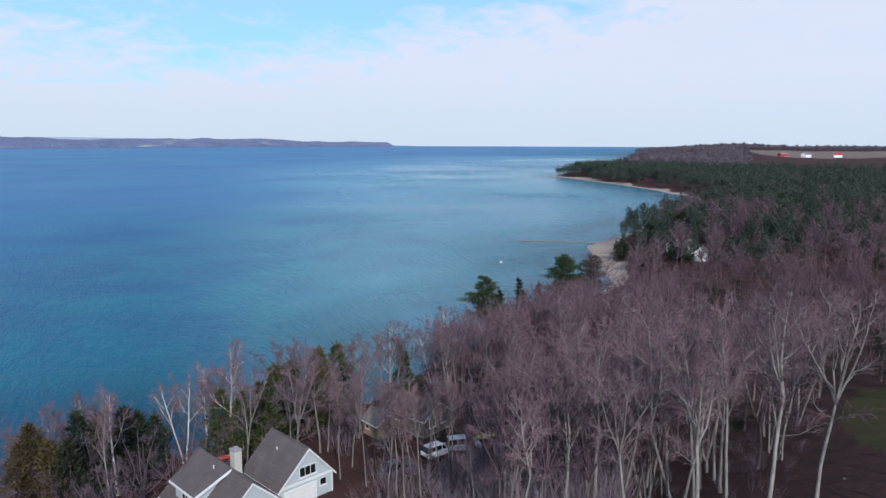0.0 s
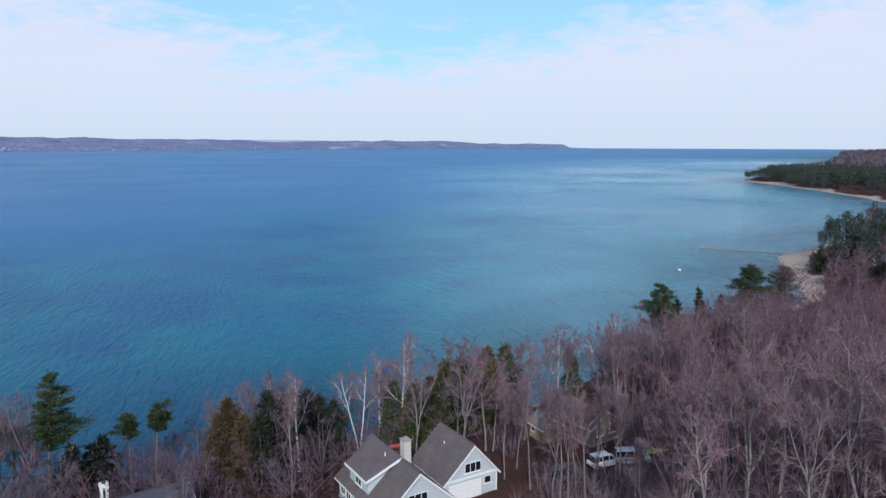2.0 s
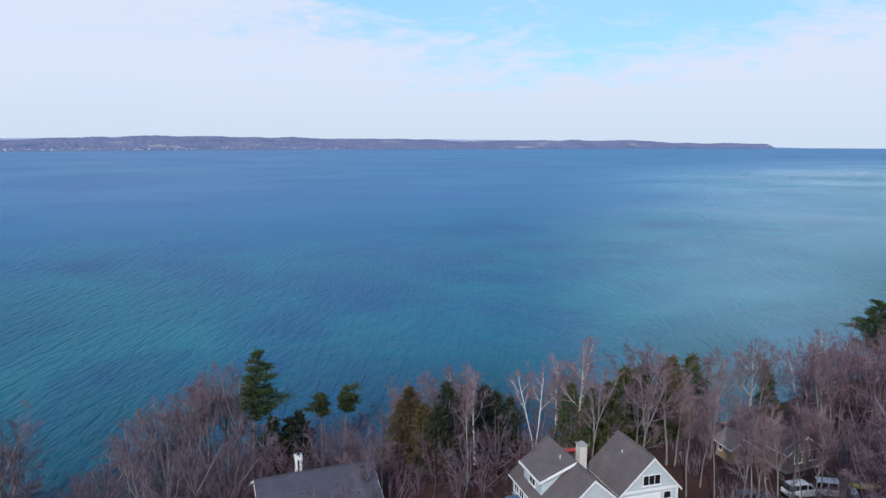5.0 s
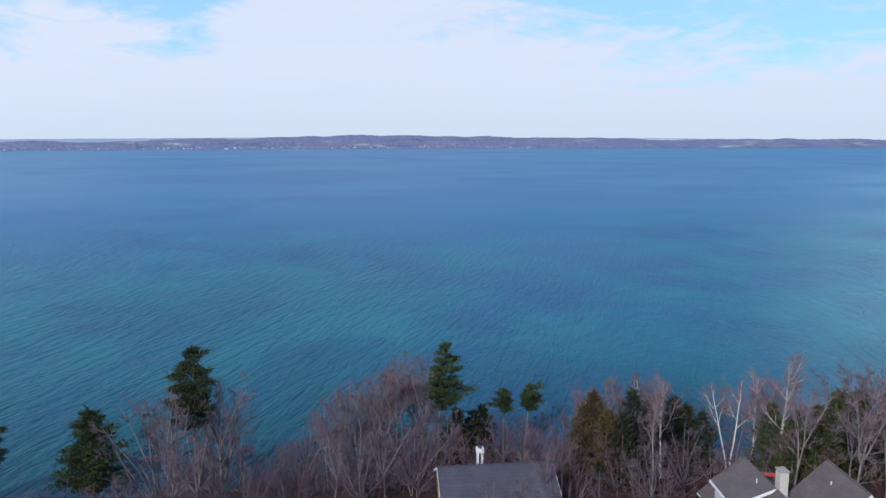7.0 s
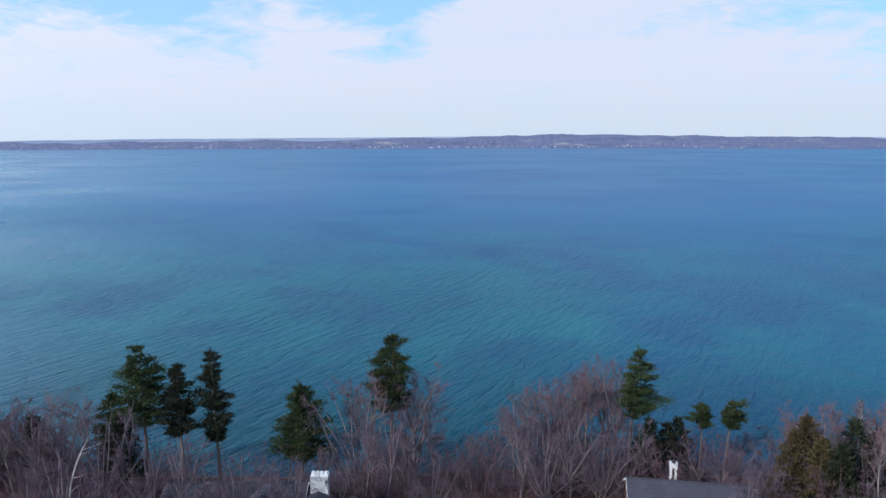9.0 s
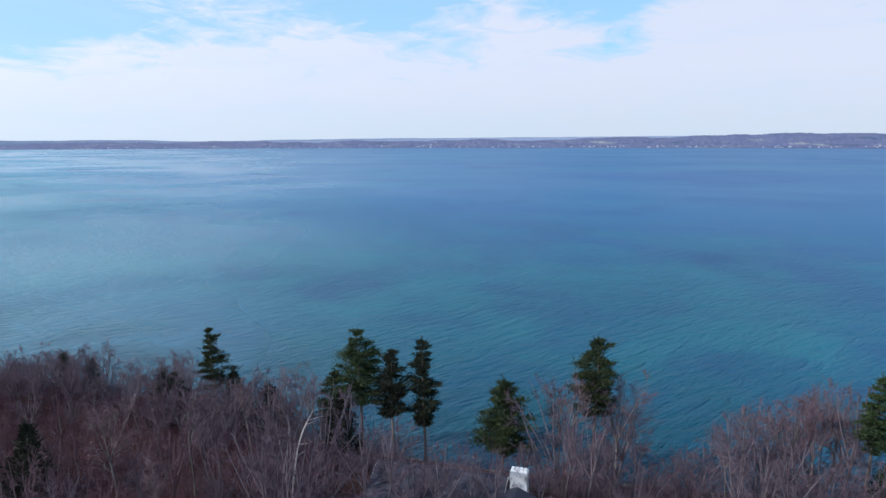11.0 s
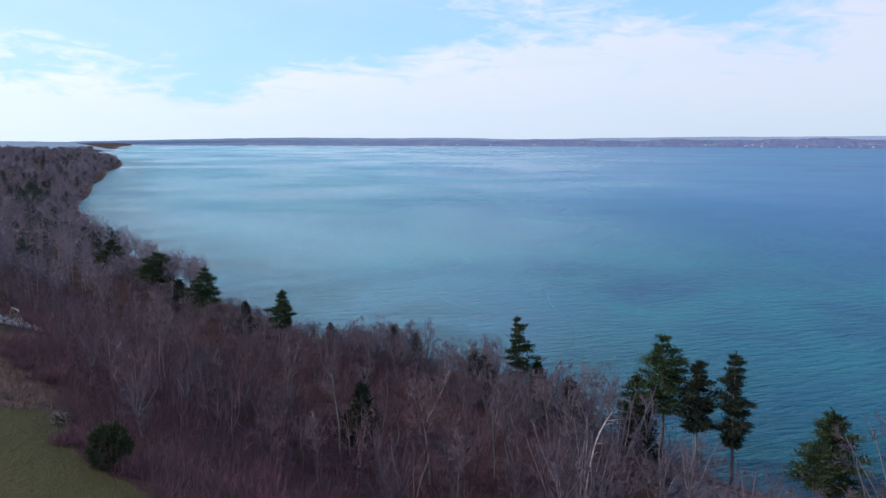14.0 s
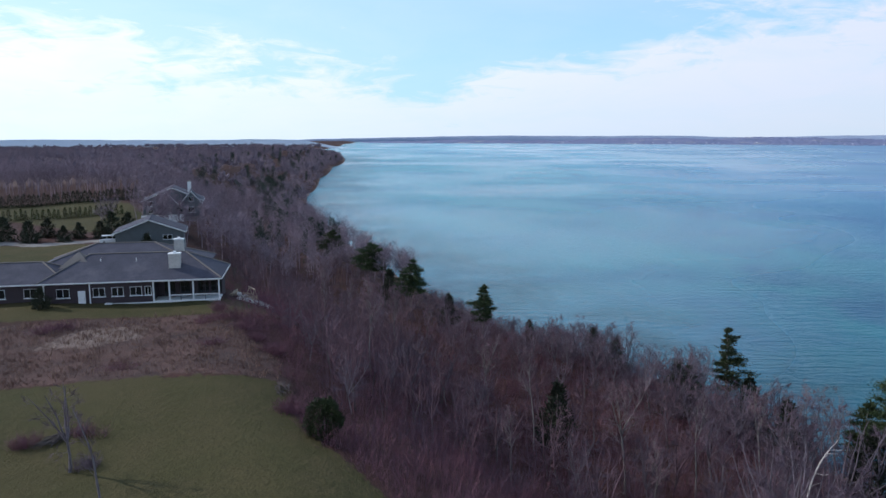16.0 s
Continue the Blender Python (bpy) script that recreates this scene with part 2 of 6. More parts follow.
def ground_material():
    m = bpy.data.materials.new("ground")
    m.use_nodes = True
    tr = m.node_tree
    bsdf = tr.nodes["Principled BSDF"]
    bsdf.inputs["Roughness"].default_value = 0.95
    bsdf.inputs["Specular IOR Level"].default_value = 0.1
    at = tr.nodes.new("ShaderNodeNewGeometry").outputs["Position"]
    big, mid, small, tiny = (noise_of(tr, at, s, 4.0, 0.6) for s in (0.035, 0.25, 1.4, 7.0))

    def spread(f, gain):
        return maths(tr, "MULTIPLY_ADD", f, gain, 0.5 - gain / 2, True)

    litter = mixed(tr, spread(small, 2.5), (0.036, 0.020, 0.020), (0.098, 0.044, 0.037))
    litter = mixed(tr, spread(mid, 3.0), litter, (0.030, 0.020, 0.019))
    litter = mixed(tr, maths(tr, "MULTIPLY", spread(tiny, 3.0), 0.45), litter, (0.100, 0.053, 0.040))
    green = mixed(tr, spread(small, 2.5), (0.044, 0.046, 0.016), (0.072, 0.068, 0.026))
    green = mixed(tr, maths(tr, "MULTIPLY", spread(mid, 4.0), 0.6), green, (0.105, 0.080, 0.040))
    green = mixed(tr, maths(tr, "MULTIPLY", spread(tiny, 5.0), 0.6), green, (0.024, 0.028, 0.011))
    green = mixed(tr, maths(tr, "MULTIPLY", spread(big, 6.0), 0.45), green, (0.082, 0.068, 0.030))
    dead = mixed(tr, spread(mid, 3.5), (0.104, 0.056, 0.048), (0.036, 0.021, 0.022))
    dead = mixed(tr, maths(tr, "MULTIPLY", spread(tiny, 4.0), 0.6), dead, (0.155, 0.112, 0.095))
    sand = mixed(tr, spread(small, 2.0), (0.46, 0.36, 0.29), (0.34, 0.27, 0.215))
    road = mixed(tr, spread(small, 2.0), (0.30, 0.28, 0.26), (0.22, 0.205, 0.19))
    pale = mixed(tr, spread(tiny, 4.0), (0.29, 0.225, 0.19), (0.11, 0.078, 0.064))
    tone = litter
    jag = maths(tr, "MULTIPLY", maths(tr, "SUBTRACT", maths(tr, "ADD", mid, small), 1.0), 1.1)
    for name, coat in (("dead_grass", dead), ("lawn", green), ("pale_straw", pale), ("gravel", road), ("sand", sand)):
        f = maths(tr, "MULTIPLY_ADD", maths(tr, "ADD", attribute(tr, name), jag), 4.0, -1.5, True)
        tone = mixed(tr, f, tone, coat)
    tr.links.new(tone, bsdf.inputs["Base Color"])
    bp = node(tr, "ShaderNodeBump", Strength=0.8, Distance=0.25)
    tr.links.new(maths(tr, "ADD", small, maths(tr, "MULTIPLY", tiny, 0.6)), bp.inputs["Height"])
    tr.links.new(bp.outputs[0], bsdf.inputs["Normal"])
    return m


def water_material():
    m = bpy.data.materials.new("lake_water")
    m.use_nodes = True
    tr = m.node_tree
    bsdf = tr.nodes["Principled BSDF"]
    at = tr.nodes.new("ShaderNodeNewGeometry").outputs["Position"]

    def laid(sx, sy, turn):
        mp = node(tr, "ShaderNodeMapping", Scale=(1 / sx, 1 / sy, 1.0), Rotation=(0, 0, radians(turn)))
        mp.vector_type = "TEXTURE"
        tr.links.new(at, mp.inputs[0])
        return mp.outputs[0]

    shallow, lee, depth = attribute(tr, "shallow"), attribute(tr, "calm"), attribute(tr, "shelf_glare")
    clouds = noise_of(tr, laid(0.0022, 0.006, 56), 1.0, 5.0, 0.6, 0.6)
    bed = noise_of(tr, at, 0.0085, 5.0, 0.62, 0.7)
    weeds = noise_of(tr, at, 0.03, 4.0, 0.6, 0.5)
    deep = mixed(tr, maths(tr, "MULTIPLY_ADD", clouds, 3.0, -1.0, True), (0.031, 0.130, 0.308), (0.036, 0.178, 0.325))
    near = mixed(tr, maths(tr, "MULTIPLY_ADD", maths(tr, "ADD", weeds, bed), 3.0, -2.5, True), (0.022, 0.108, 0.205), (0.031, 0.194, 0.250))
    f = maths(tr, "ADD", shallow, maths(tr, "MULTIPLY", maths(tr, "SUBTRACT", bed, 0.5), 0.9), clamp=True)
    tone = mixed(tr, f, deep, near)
    # pale sandy shallows, with sky glare put into the colour, south and in the bay
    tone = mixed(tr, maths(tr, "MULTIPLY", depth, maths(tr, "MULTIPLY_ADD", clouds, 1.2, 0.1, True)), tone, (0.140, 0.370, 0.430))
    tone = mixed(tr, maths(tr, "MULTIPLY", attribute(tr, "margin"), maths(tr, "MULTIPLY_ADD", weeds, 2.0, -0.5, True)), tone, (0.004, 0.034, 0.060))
    # dark cat's-paws: the weaker reflection of wind-ruffled patches put into the colour
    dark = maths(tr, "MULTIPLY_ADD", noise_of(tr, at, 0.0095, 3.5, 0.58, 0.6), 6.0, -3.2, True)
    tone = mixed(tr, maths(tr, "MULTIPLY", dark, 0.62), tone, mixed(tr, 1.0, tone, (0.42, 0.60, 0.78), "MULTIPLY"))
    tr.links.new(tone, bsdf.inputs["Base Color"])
    bsdf.inputs["IOR"].default_value = 1.33
    # wind waves, ruffled in gusts and smoother in the lee
    gust = maths(tr, "MULTIPLY_ADD", noise_of(tr, at, 0.0045, 2.0, 0.5, 0.3), 4.0, -1.5, True)
    calm = maths(tr, "MULTIPLY", lee, maths(tr, "MULTIPLY_ADD", gust, -0.55, 1.0))
    swell = noise_of(tr, laid(0.11, 0.48, 117), 1.0, 3.0, 0.6, 0.6)
    chop = noise_of(tr, laid(0.42, 1.5, 109), 1.0, 4.0, 0.65, 0.6)
    tall = maths(tr, "ADD", swell, maths(tr, "MULTIPLY", chop, 0.35))
    tr.links.new(maths(tr, "MULTIPLY_ADD", calm, -0.22, 0.36), bsdf.inputs["Roughness"])
    tr.links.new(maths(tr, "ADD", maths(tr, "MULTIPLY_ADD", calm, 0.34, 0.045), maths(tr, "MULTIPLY", gust, 0.05)), bsdf.inputs["Specular IOR Level"])
    waves = maths(tr, "MULTIPLY", maths(tr, "MULTIPLY_ADD", gust, 0.5, 0.5), attribute(tr, "near_water"))
    bp = node(tr, "ShaderNodeBump", Strength=1.0, Distance=2.1)
    tr.links.new(waves, bp.inputs["Strength"])
    tr.links.new(tall, bp.inputs["Height"])
    tr.links.new(bp.outputs[0], bsdf.inputs["Normal"])
    return m


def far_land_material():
    """Wooded hills with dark woods, bare woods and pale fields, haze mixed into the colours."""
    m = bpy.data.materials.new("hazed_wooded_hills")
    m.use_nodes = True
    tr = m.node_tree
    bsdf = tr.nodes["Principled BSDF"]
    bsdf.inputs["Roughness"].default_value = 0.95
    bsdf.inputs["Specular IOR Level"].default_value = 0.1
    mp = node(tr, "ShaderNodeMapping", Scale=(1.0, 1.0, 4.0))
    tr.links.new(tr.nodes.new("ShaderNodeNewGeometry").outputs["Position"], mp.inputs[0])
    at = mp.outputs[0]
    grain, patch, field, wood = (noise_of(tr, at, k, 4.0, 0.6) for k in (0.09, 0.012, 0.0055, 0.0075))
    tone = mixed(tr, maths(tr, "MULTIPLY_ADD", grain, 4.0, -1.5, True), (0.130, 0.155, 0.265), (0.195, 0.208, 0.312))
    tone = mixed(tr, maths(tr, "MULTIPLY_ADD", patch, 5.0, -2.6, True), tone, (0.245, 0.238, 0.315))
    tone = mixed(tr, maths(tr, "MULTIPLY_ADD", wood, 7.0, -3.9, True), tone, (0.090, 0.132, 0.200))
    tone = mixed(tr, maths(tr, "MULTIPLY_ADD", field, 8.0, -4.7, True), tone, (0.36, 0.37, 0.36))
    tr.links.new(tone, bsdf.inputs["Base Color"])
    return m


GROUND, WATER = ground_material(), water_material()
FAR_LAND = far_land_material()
FAR_WALL = material("far_pale_walls", (0.52, 0.54, 0.60), (0.34, 0.36, 0.44), 0.01, 0.8, where="World")
# near-white of distant haze, given to a solid surface
FAR_HAZE = material("haze_strip", (0.78, 0.82, 0.86), (0.70, 0.75, 0.80), 0.004, 0.95, where="World", fine=0.03)
# ridge blue, paled by haze in the base colour
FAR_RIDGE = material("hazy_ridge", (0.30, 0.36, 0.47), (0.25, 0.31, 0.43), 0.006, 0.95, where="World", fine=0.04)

# ---- land and lake ----
def part(name, mesh, coat, parent=None, label="", smooth=False):
    """Link a bmesh or a mesh as one object, under a thing or a part."""
    if isinstance(mesh, bmesh.types.BMesh):
        me = bpy.data.meshes.new(name)
        bmesh.ops.recalc_face_normals(mesh, faces=mesh.faces)
        mesh.to_mesh(me)
        mesh.free()
    else:
        me = mesh
    if coat and not me.materials:
        me.materials.append(coat)
    if smooth:
        me.shade_smooth()
    ob = new(name, me)
    ob.parent = parent
    if label:
        ob["label"] = label
    return ob


def thing(name, m, label, category, group="", kind=""):
    ob = new(name)
    ob.empty_display_size = 0.3
    ob.matrix_basis = m
    return tagged(ob, label, category, group, kind)


def tri_mesh(name, verts, tris, coat):
    """A mesh of triangles from two arrays."""
    me = bpy.data.meshes.new(name)
    me.vertices.add(len(verts))
    me.vertices.foreach_set("co", np.asarray(verts, np.float32).ravel())
    n = len(tris)
    me.loops.add(n * 3)
    me.loops.foreach_set("vertex_index", np.asarray(tris, np.int32).ravel())
    me.polygons.add(n)
    me.polygons.foreach_set("loop_start", np.arange(0, 3 * n, 3, dtype=np.int32))
    me.update(calc_edges=True)
    me.materials.append(coat)
    return me


# the shoreline from the far north to the far south; the land lies to the east
SHORE = np.array([(2600, 4900), (1300, 3900), (660, 2500), (410, 1560), (290, 1200), (190, 1020), (145, 955), (179, 828), (203, 706), (212, 574), (186, 480),
                  (120, 400), (82, 345), (66, 322), (60, 275), (58, 236), (36, 200), (4, 158), (-13, 127), (-33, 108), (-55, 92), (-73.5, 73.5),
                  (-84, 51), (-96, 27), (-112, 4), (-136, -18), (-158, -62), (-196, -112), (-254, -176), (-330, -262), (-440, -345), (-610, -462),
                  (-820, -602), (-1150, -806), (-1340, -960), (-1500, -1180), (-2500, -1800), (-4300, -2900)], float)
LAND = np.vstack([SHORE, [(-4900, -3300), (-4900, -4900), (4900, -4900), (4900, 4900)]])


def inside(x, y, poly):
    """Which of the points lie in the polygon."""
    hit = np.zeros(x.shape, bool)
    px, py = poly[:, 0], poly[:, 1]
    for i in range(len(poly)):
        x0, y0, x1, y1 = px[i - 1], py[i - 1], px[i], py[i]
        if y0 == y1:
            continue
        hit ^= ((y0 > y) != (y1 > y)) & (x < (x1 - x0) * (y - y0) / (y1 - y0) + x0)
    return hit


def from_line(x, y, line):
    best = np.full(x.shape, 1e9)
    for (x0, y0), (x1, y1) in zip(line[:-1], line[1:]):
        dx, dy = x1 - x0, y1 - y0
        f = np.clip(((x - x0) * dx + (y - y0) * dy) / (dx * dx + dy * dy), 0, 1)
        best = np.minimum(best, np.hypot(x - x0 - f * dx, y - y0 - f * dy))
    return best


def inland(x, y):
    """Metres from the shoreline, above zero on land."""
    x, y = np.atleast_1d(np.asarray(x, float)), np.atleast_1d(np.asarray(y, float))
    return from_line(x, y, SHORE) * np.where(inside(x, y, LAND), 1, -1)


def smooth(a, b, v):
    f = np.clip((v - a) / (b - a), 0, 1)
    return f * f * (3 - 2 * f)


def rolls(x, y, size, seed):
    """Gentle waves of about that size, between -1 and 1."""
    rng = np.random.RandomState(seed)
    out = 0
    for _ in range(6):
        a, p, k = rng.uniform(0, 6.28), rng.uniform(0, 6.28), rng.uniform(0.6, 1.6)
        out = out + np.sin((x * math.cos(a) + y * math.sin(a)) * 6.28 * k / size + p)
    return out / 3.5


def height(x, y):
    """The ground's height over the lake."""
    x, y = np.atleast_1d(np.asarray(x, float)), np.atleast_1d(np.asarray(y, float))
    d = inland(x, y)
    r = np.hypot(x, y)
    top = 25 - 19 * smooth(5, 115, y - 0.35 * x) + 20 * smooth(1100, 2300, r) * smooth(0, 500, y) * smooth(30, 420, d) * (0.3 + 0.7 * smooth(-28, -19, np.degrees(np.arctan2(-x, y))))
    top = top - 11 * smooth(240, 650, -y) - 8 * smooth(800, 1700, -y)
    top = top + rolls(x, y, 700, 3) * 5 * smooth(400, 1200, r)
    z = np.where(d < 0, np.maximum(d * 0.07, -9), 1.2 * smooth(0, 7, d) + 5.2 * smooth(5, 20, d))
    z = z + np.maximum(top - 6.4, -1) * smooth(40, 84, d)
    return z + rolls(x, y, 31, 5) * 0.35 * smooth(8, 30, d) * smooth(0, 40, r) * (1 - smooth(60, 110, r) * 0.3)


def ground_at(x, y):
    return float(height(x, y)[0])


def polar(turn, r):
    """The place r metres from the middle, that many degrees to the left of +y."""
    return -r * math.sin(radians(turn)), r * math.cos(radians(turn))


LAWNS = [np.array(p, float) for p in (
    [(-37.5, -22), (-41, -28), (-44, -35), (-47, -39), (-53.5, -45.2), (-51, -48.5), (-44.5, -55), (-37.3, -65), (-20, -84), (30, -90), (40, -30), (0, 10), (-22, -8)],
    [(-44, -94), (-52, -88), (-70, -64.5), (-76, -66), (-80, -70), (-60, -98)],
    [(-72, -122), (-96, -90), (-116, -108), (-106, -126), (-88, -152), (-60, -160)],
    [(43, 68), (56, 64), (86, 104), (66, 108), (52, 90)],
    [(-112, -150), (-140, -160), (-176, -222), (-120, -240)],
    [(-84, 11), (-90, 14), (-86, 33), (-81, 36)])]
FIELDS = [np.array(p, float) for p in (
    [(-53.5, -45.2), (-58, -50), (-66, -64), (-66, -71), (-40, -96), (-10, -90), (-37, -65)],
    [(800, 1750), (1300, 1800), (1500, 2300), (900, 2300)],
    [(-330, -400), (-250, -330), (-120, -420), (-180, -520)])]
STRAW = [np.array([(-46.5, -74), (-49, -69.5), (-55, -67.2), (-59.7, -71), (-54, -75)], float), np.array([(760, 1600), (1300, 1750), (1500, 2300), (900, 2300)], float)]
ROADS = [np.array([(-60, -200), (-92, -150), (-103, -137), (-112, -126), (-116, -118)], float)]
BEACH = np.array([(50, 226), (64, 240), (69, 262), (66, 278), (73, 300), (84, 324), (80, 334), (66, 314), (56, 276), (54, 240)], float)


def soft(x, y, poly, width=1.0):
    ring = np.vstack([poly, poly[:1]])
    return smooth(-width, width, from_line(x, y, ring) * np.where(inside(x, y, poly), 1, -1))


def build_ground():
    rings = [0.0]
    step = 6.0
    while rings[-1] < 4940:
        rings.append(rings[-1] + step)
        step = 1.5 if 28 < rings[-1] < 135 else max(2.0, rings[-1] * 0.028)
    rings[-1] = 4940
    n = 360
    a = np.linspace(0, 2 * math.pi, n, endpoint=False)
    rr, aa = np.meshgrid(rings[1:], a, indexing="ij")
    x, y = np.append(0, (-rr * np.sin(aa)).ravel()), np.append(0, (rr * np.cos(aa)).ravel())
    z = height(x, y)
    k = len(rings) - 1
    i, j = np.meshgrid(np.arange(k - 1), np.arange(n), indexing="ij")
    i, j = i.ravel(), j.ravel()
    p, q, s, t = (1 + i * n + j, 1 + i * n + (j + 1) % n, 1 + (i + 1) * n + (j + 1) % n, 1 + (i + 1) * n + j)
    cap = np.stack([np.zeros(n, int), 1 + (np.arange(n) + 1) % n, 1 + np.arange(n)], 1)
    tris = np.vstack([cap, np.stack([p, q, s], 1), np.stack([p, s, t], 1)])[:, ::-1]
    me = tri_mesh("ground", np.stack([x, y, z], 1), tris, GROUND)
    d = inland(x, y)
    masks = {"lawn": np.max([soft(x, y, p) for p in LAWNS], 0), "dead_grass": np.max([soft(x, y, p, 2.0) for p in FIELDS], 0),
             "pale_straw": np.max([soft(x, y, p, 2.0) for p in STRAW], 0), "gravel": np.max([1 - smooth(1.6, 3.2, from_line(x, y, p)) for p in ROADS], 0),
             "sand": np.maximum((1 - smooth(1.5, 4.5, d)) * smooth(180, 260, y) * smooth(1150, 1050, y) + 0.45 * (1 - smooth(1.0, 3.0, d)), soft(x, y, BEACH, 3.0))}
    for name, values in masks.items():
        me.attributes.new(name, "FLOAT", "POINT").data.foreach_set("value", values.astype(np.float32))
    me.shade_smooth()
    tagged(part("ground", me, None), "rolling ground of dead leaves, lawns, rough grass and shore sand", "ground", kind="structure")


def build_water():
    rings = [40.0]
    while rings[-1] < 4950:
        rings.append(rings[-1] * 1.05 + 3)
    rings[-1] = 4960
    n = 180
    a = np.linspace(0, 2 * math.pi, n, endpoint=False)
    rr, aa = np.meshgrid(rings, a, indexing="ij")
    x, y = (-rr * np.sin(aa)).ravel(), (rr * np.cos(aa)).ravel()
    k = len(rings)
    i, j = np.meshgrid(np.arange(k - 1), np.arange(n), indexing="ij")
    i, j = i.ravel(), j.ravel()
    p, q, s, t = (i * n + j, i * n + (j + 1) % n, (i + 1) * n + (j + 1) % n, (i + 1) * n + j)
    me = tri_mesh("lake", np.stack([x, y, x * 0], 1), np.vstack([np.stack([p, q, s], 1), np.stack([p, s, t], 1)])[:, ::-1], WATER)
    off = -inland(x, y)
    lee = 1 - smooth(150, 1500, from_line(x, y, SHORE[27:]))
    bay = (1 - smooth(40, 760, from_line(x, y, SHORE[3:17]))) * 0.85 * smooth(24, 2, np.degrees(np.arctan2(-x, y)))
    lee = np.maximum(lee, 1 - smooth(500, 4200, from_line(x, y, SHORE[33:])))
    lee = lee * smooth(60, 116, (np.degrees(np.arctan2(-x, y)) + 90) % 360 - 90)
    # where the sandy shallows and the painted sky glare lie
    me.attributes.new("shelf_glare", "FLOAT", "POINT").data.foreach_set("value", np.maximum(lee * lee, bay * 0.75).astype(np.float32))
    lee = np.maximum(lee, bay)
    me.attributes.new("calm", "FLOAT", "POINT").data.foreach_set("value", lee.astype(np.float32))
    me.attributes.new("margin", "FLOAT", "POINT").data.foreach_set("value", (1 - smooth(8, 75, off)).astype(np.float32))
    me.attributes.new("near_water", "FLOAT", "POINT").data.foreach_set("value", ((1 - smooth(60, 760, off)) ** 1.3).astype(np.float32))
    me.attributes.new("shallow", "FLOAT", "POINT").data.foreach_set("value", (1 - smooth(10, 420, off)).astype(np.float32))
    tagged(part("water", me, None), "wind-rippled lake, teal near the shore and blue far out", "water", kind="structure")


def build_far_shore():
    """Low wooded hills on the other side of the lake."""
    az = np.arange(1.0, 150.0, 0.12)
    rows = np.linspace(0, 1, 16)
    aa, f = np.meshgrid(az, rows, indexing="ij")
    start = np.interp(aa, [1, 4, 10, 20, 30, 62, 75, 90, 110, 150], [4700, 4650, 4500, 4000, 3700, 3450, 3450, 3500, 3700, 4300])
    r = start + f * (4930 - start)
    crest = np.interp(aa, [1, 3.8, 4.4, 11, 15, 20, 31, 36, 41, 45, 50, 55, 59, 64, 68, 73, 79, 86, 95, 109, 118, 124, 150], [0, 0, 25, 29, 38, 44, 54, 57, 64, 67, 69, 60, 45, 50, 43, 36, 29, 22, 20, 18, 6, 0, 0])
    knolls = (noise_rows(aa, 0.9, 4) * 6.5 + noise_rows(aa, 3.5, 7) * 4.0 + noise_rows(aa + 9 * f, 11.0, 9) * 1.6) * smooth(4.2, 7, aa) * smooth(126, 112, aa)
    z = (crest + knolls * (0.6 + f)) * smooth(-0.02, 0.7, f)
    rng = np.random.RandomState(11)
    z = z + rng.uniform(-1, 1, z.shape) * 2.8 * smooth(0.0, 0.1, f) * (crest > 5)
    x, y = -r * np.sin(np.radians(aa)), r * np.cos(np.radians(aa))
    na, nf = aa.shape
    i, j = np.meshgrid(np.arange(na - 1), np.arange(nf - 1), indexing="ij")
    i, j = i.ravel(), j.ravel()
    p, q, s, t = i * nf + j, (i + 1) * nf + j, (i + 1) * nf + j + 1, i * nf + j + 1
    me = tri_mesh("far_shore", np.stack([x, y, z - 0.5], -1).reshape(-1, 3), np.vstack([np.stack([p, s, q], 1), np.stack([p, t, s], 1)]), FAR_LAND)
    # a paler ridge behind, its haze put into the colour
    az = np.arange(2.0, 134.0, 0.15)
    back = np.interp(az, [2, 8, 16, 24, 34, 44, 56, 64, 72, 80, 88, 96, 104, 112, 120, 128, 134], [0, 20, 38, 50, 56, 60, 58, 54, 52, 47, 42, 36, 34, 36, 30, 16, 0])
    back = back + noise_rows(az, 0.7, 21) * 7 * smooth(4, 12, az) * smooth(132, 120, az) + noise_rows(az, 4.0, 22) * 1.5
    row = lambda r, z: np.stack([-r * np.sin(np.radians(az)), r * np.cos(np.radians(az)), z], -1)
    n = len(az)
    i = np.arange(n - 1)
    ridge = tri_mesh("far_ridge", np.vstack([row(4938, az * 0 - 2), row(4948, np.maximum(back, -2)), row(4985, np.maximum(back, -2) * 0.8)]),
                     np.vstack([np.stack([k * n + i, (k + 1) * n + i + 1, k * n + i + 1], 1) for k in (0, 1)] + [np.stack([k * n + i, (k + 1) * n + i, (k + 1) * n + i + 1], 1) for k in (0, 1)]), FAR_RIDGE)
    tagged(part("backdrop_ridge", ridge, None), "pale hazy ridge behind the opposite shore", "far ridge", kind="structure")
    # pale raised strip to the south, added to stand in for haze
    az = np.arange(124.6, 172.0, 0.2)
    n = len(az)
    i = np.arange(n - 1)
    south = tri_mesh("far_haze", np.vstack([row(2700, az * 0 - 2), row(2704, (32 + noise_rows(az, 1.2, 31) * 2.0 + noise_rows(az, 5.0, 32)) * smooth(124.4, 129.0, az) - 1.5), row(2760, az * 0 - 2)]),
                     np.vstack([np.stack([k * n + i, (k + 1) * n + i + 1, k * n + i + 1], 1) for k in (0, 1)] + [np.stack([k * n + i, (k + 1) * n + i, (k + 1) * n + i + 1], 1) for k in (0, 1)]), FAR_HAZE)
    tagged(part("backdrop_plain", south, None), "pale strip added as haze on the southern horizon", "far land", kind="structure")
    tagged(part("backdrop", me, None), "low wooded hills along the opposite shore, coloured blue as by haze", "far shore", kind="structure")


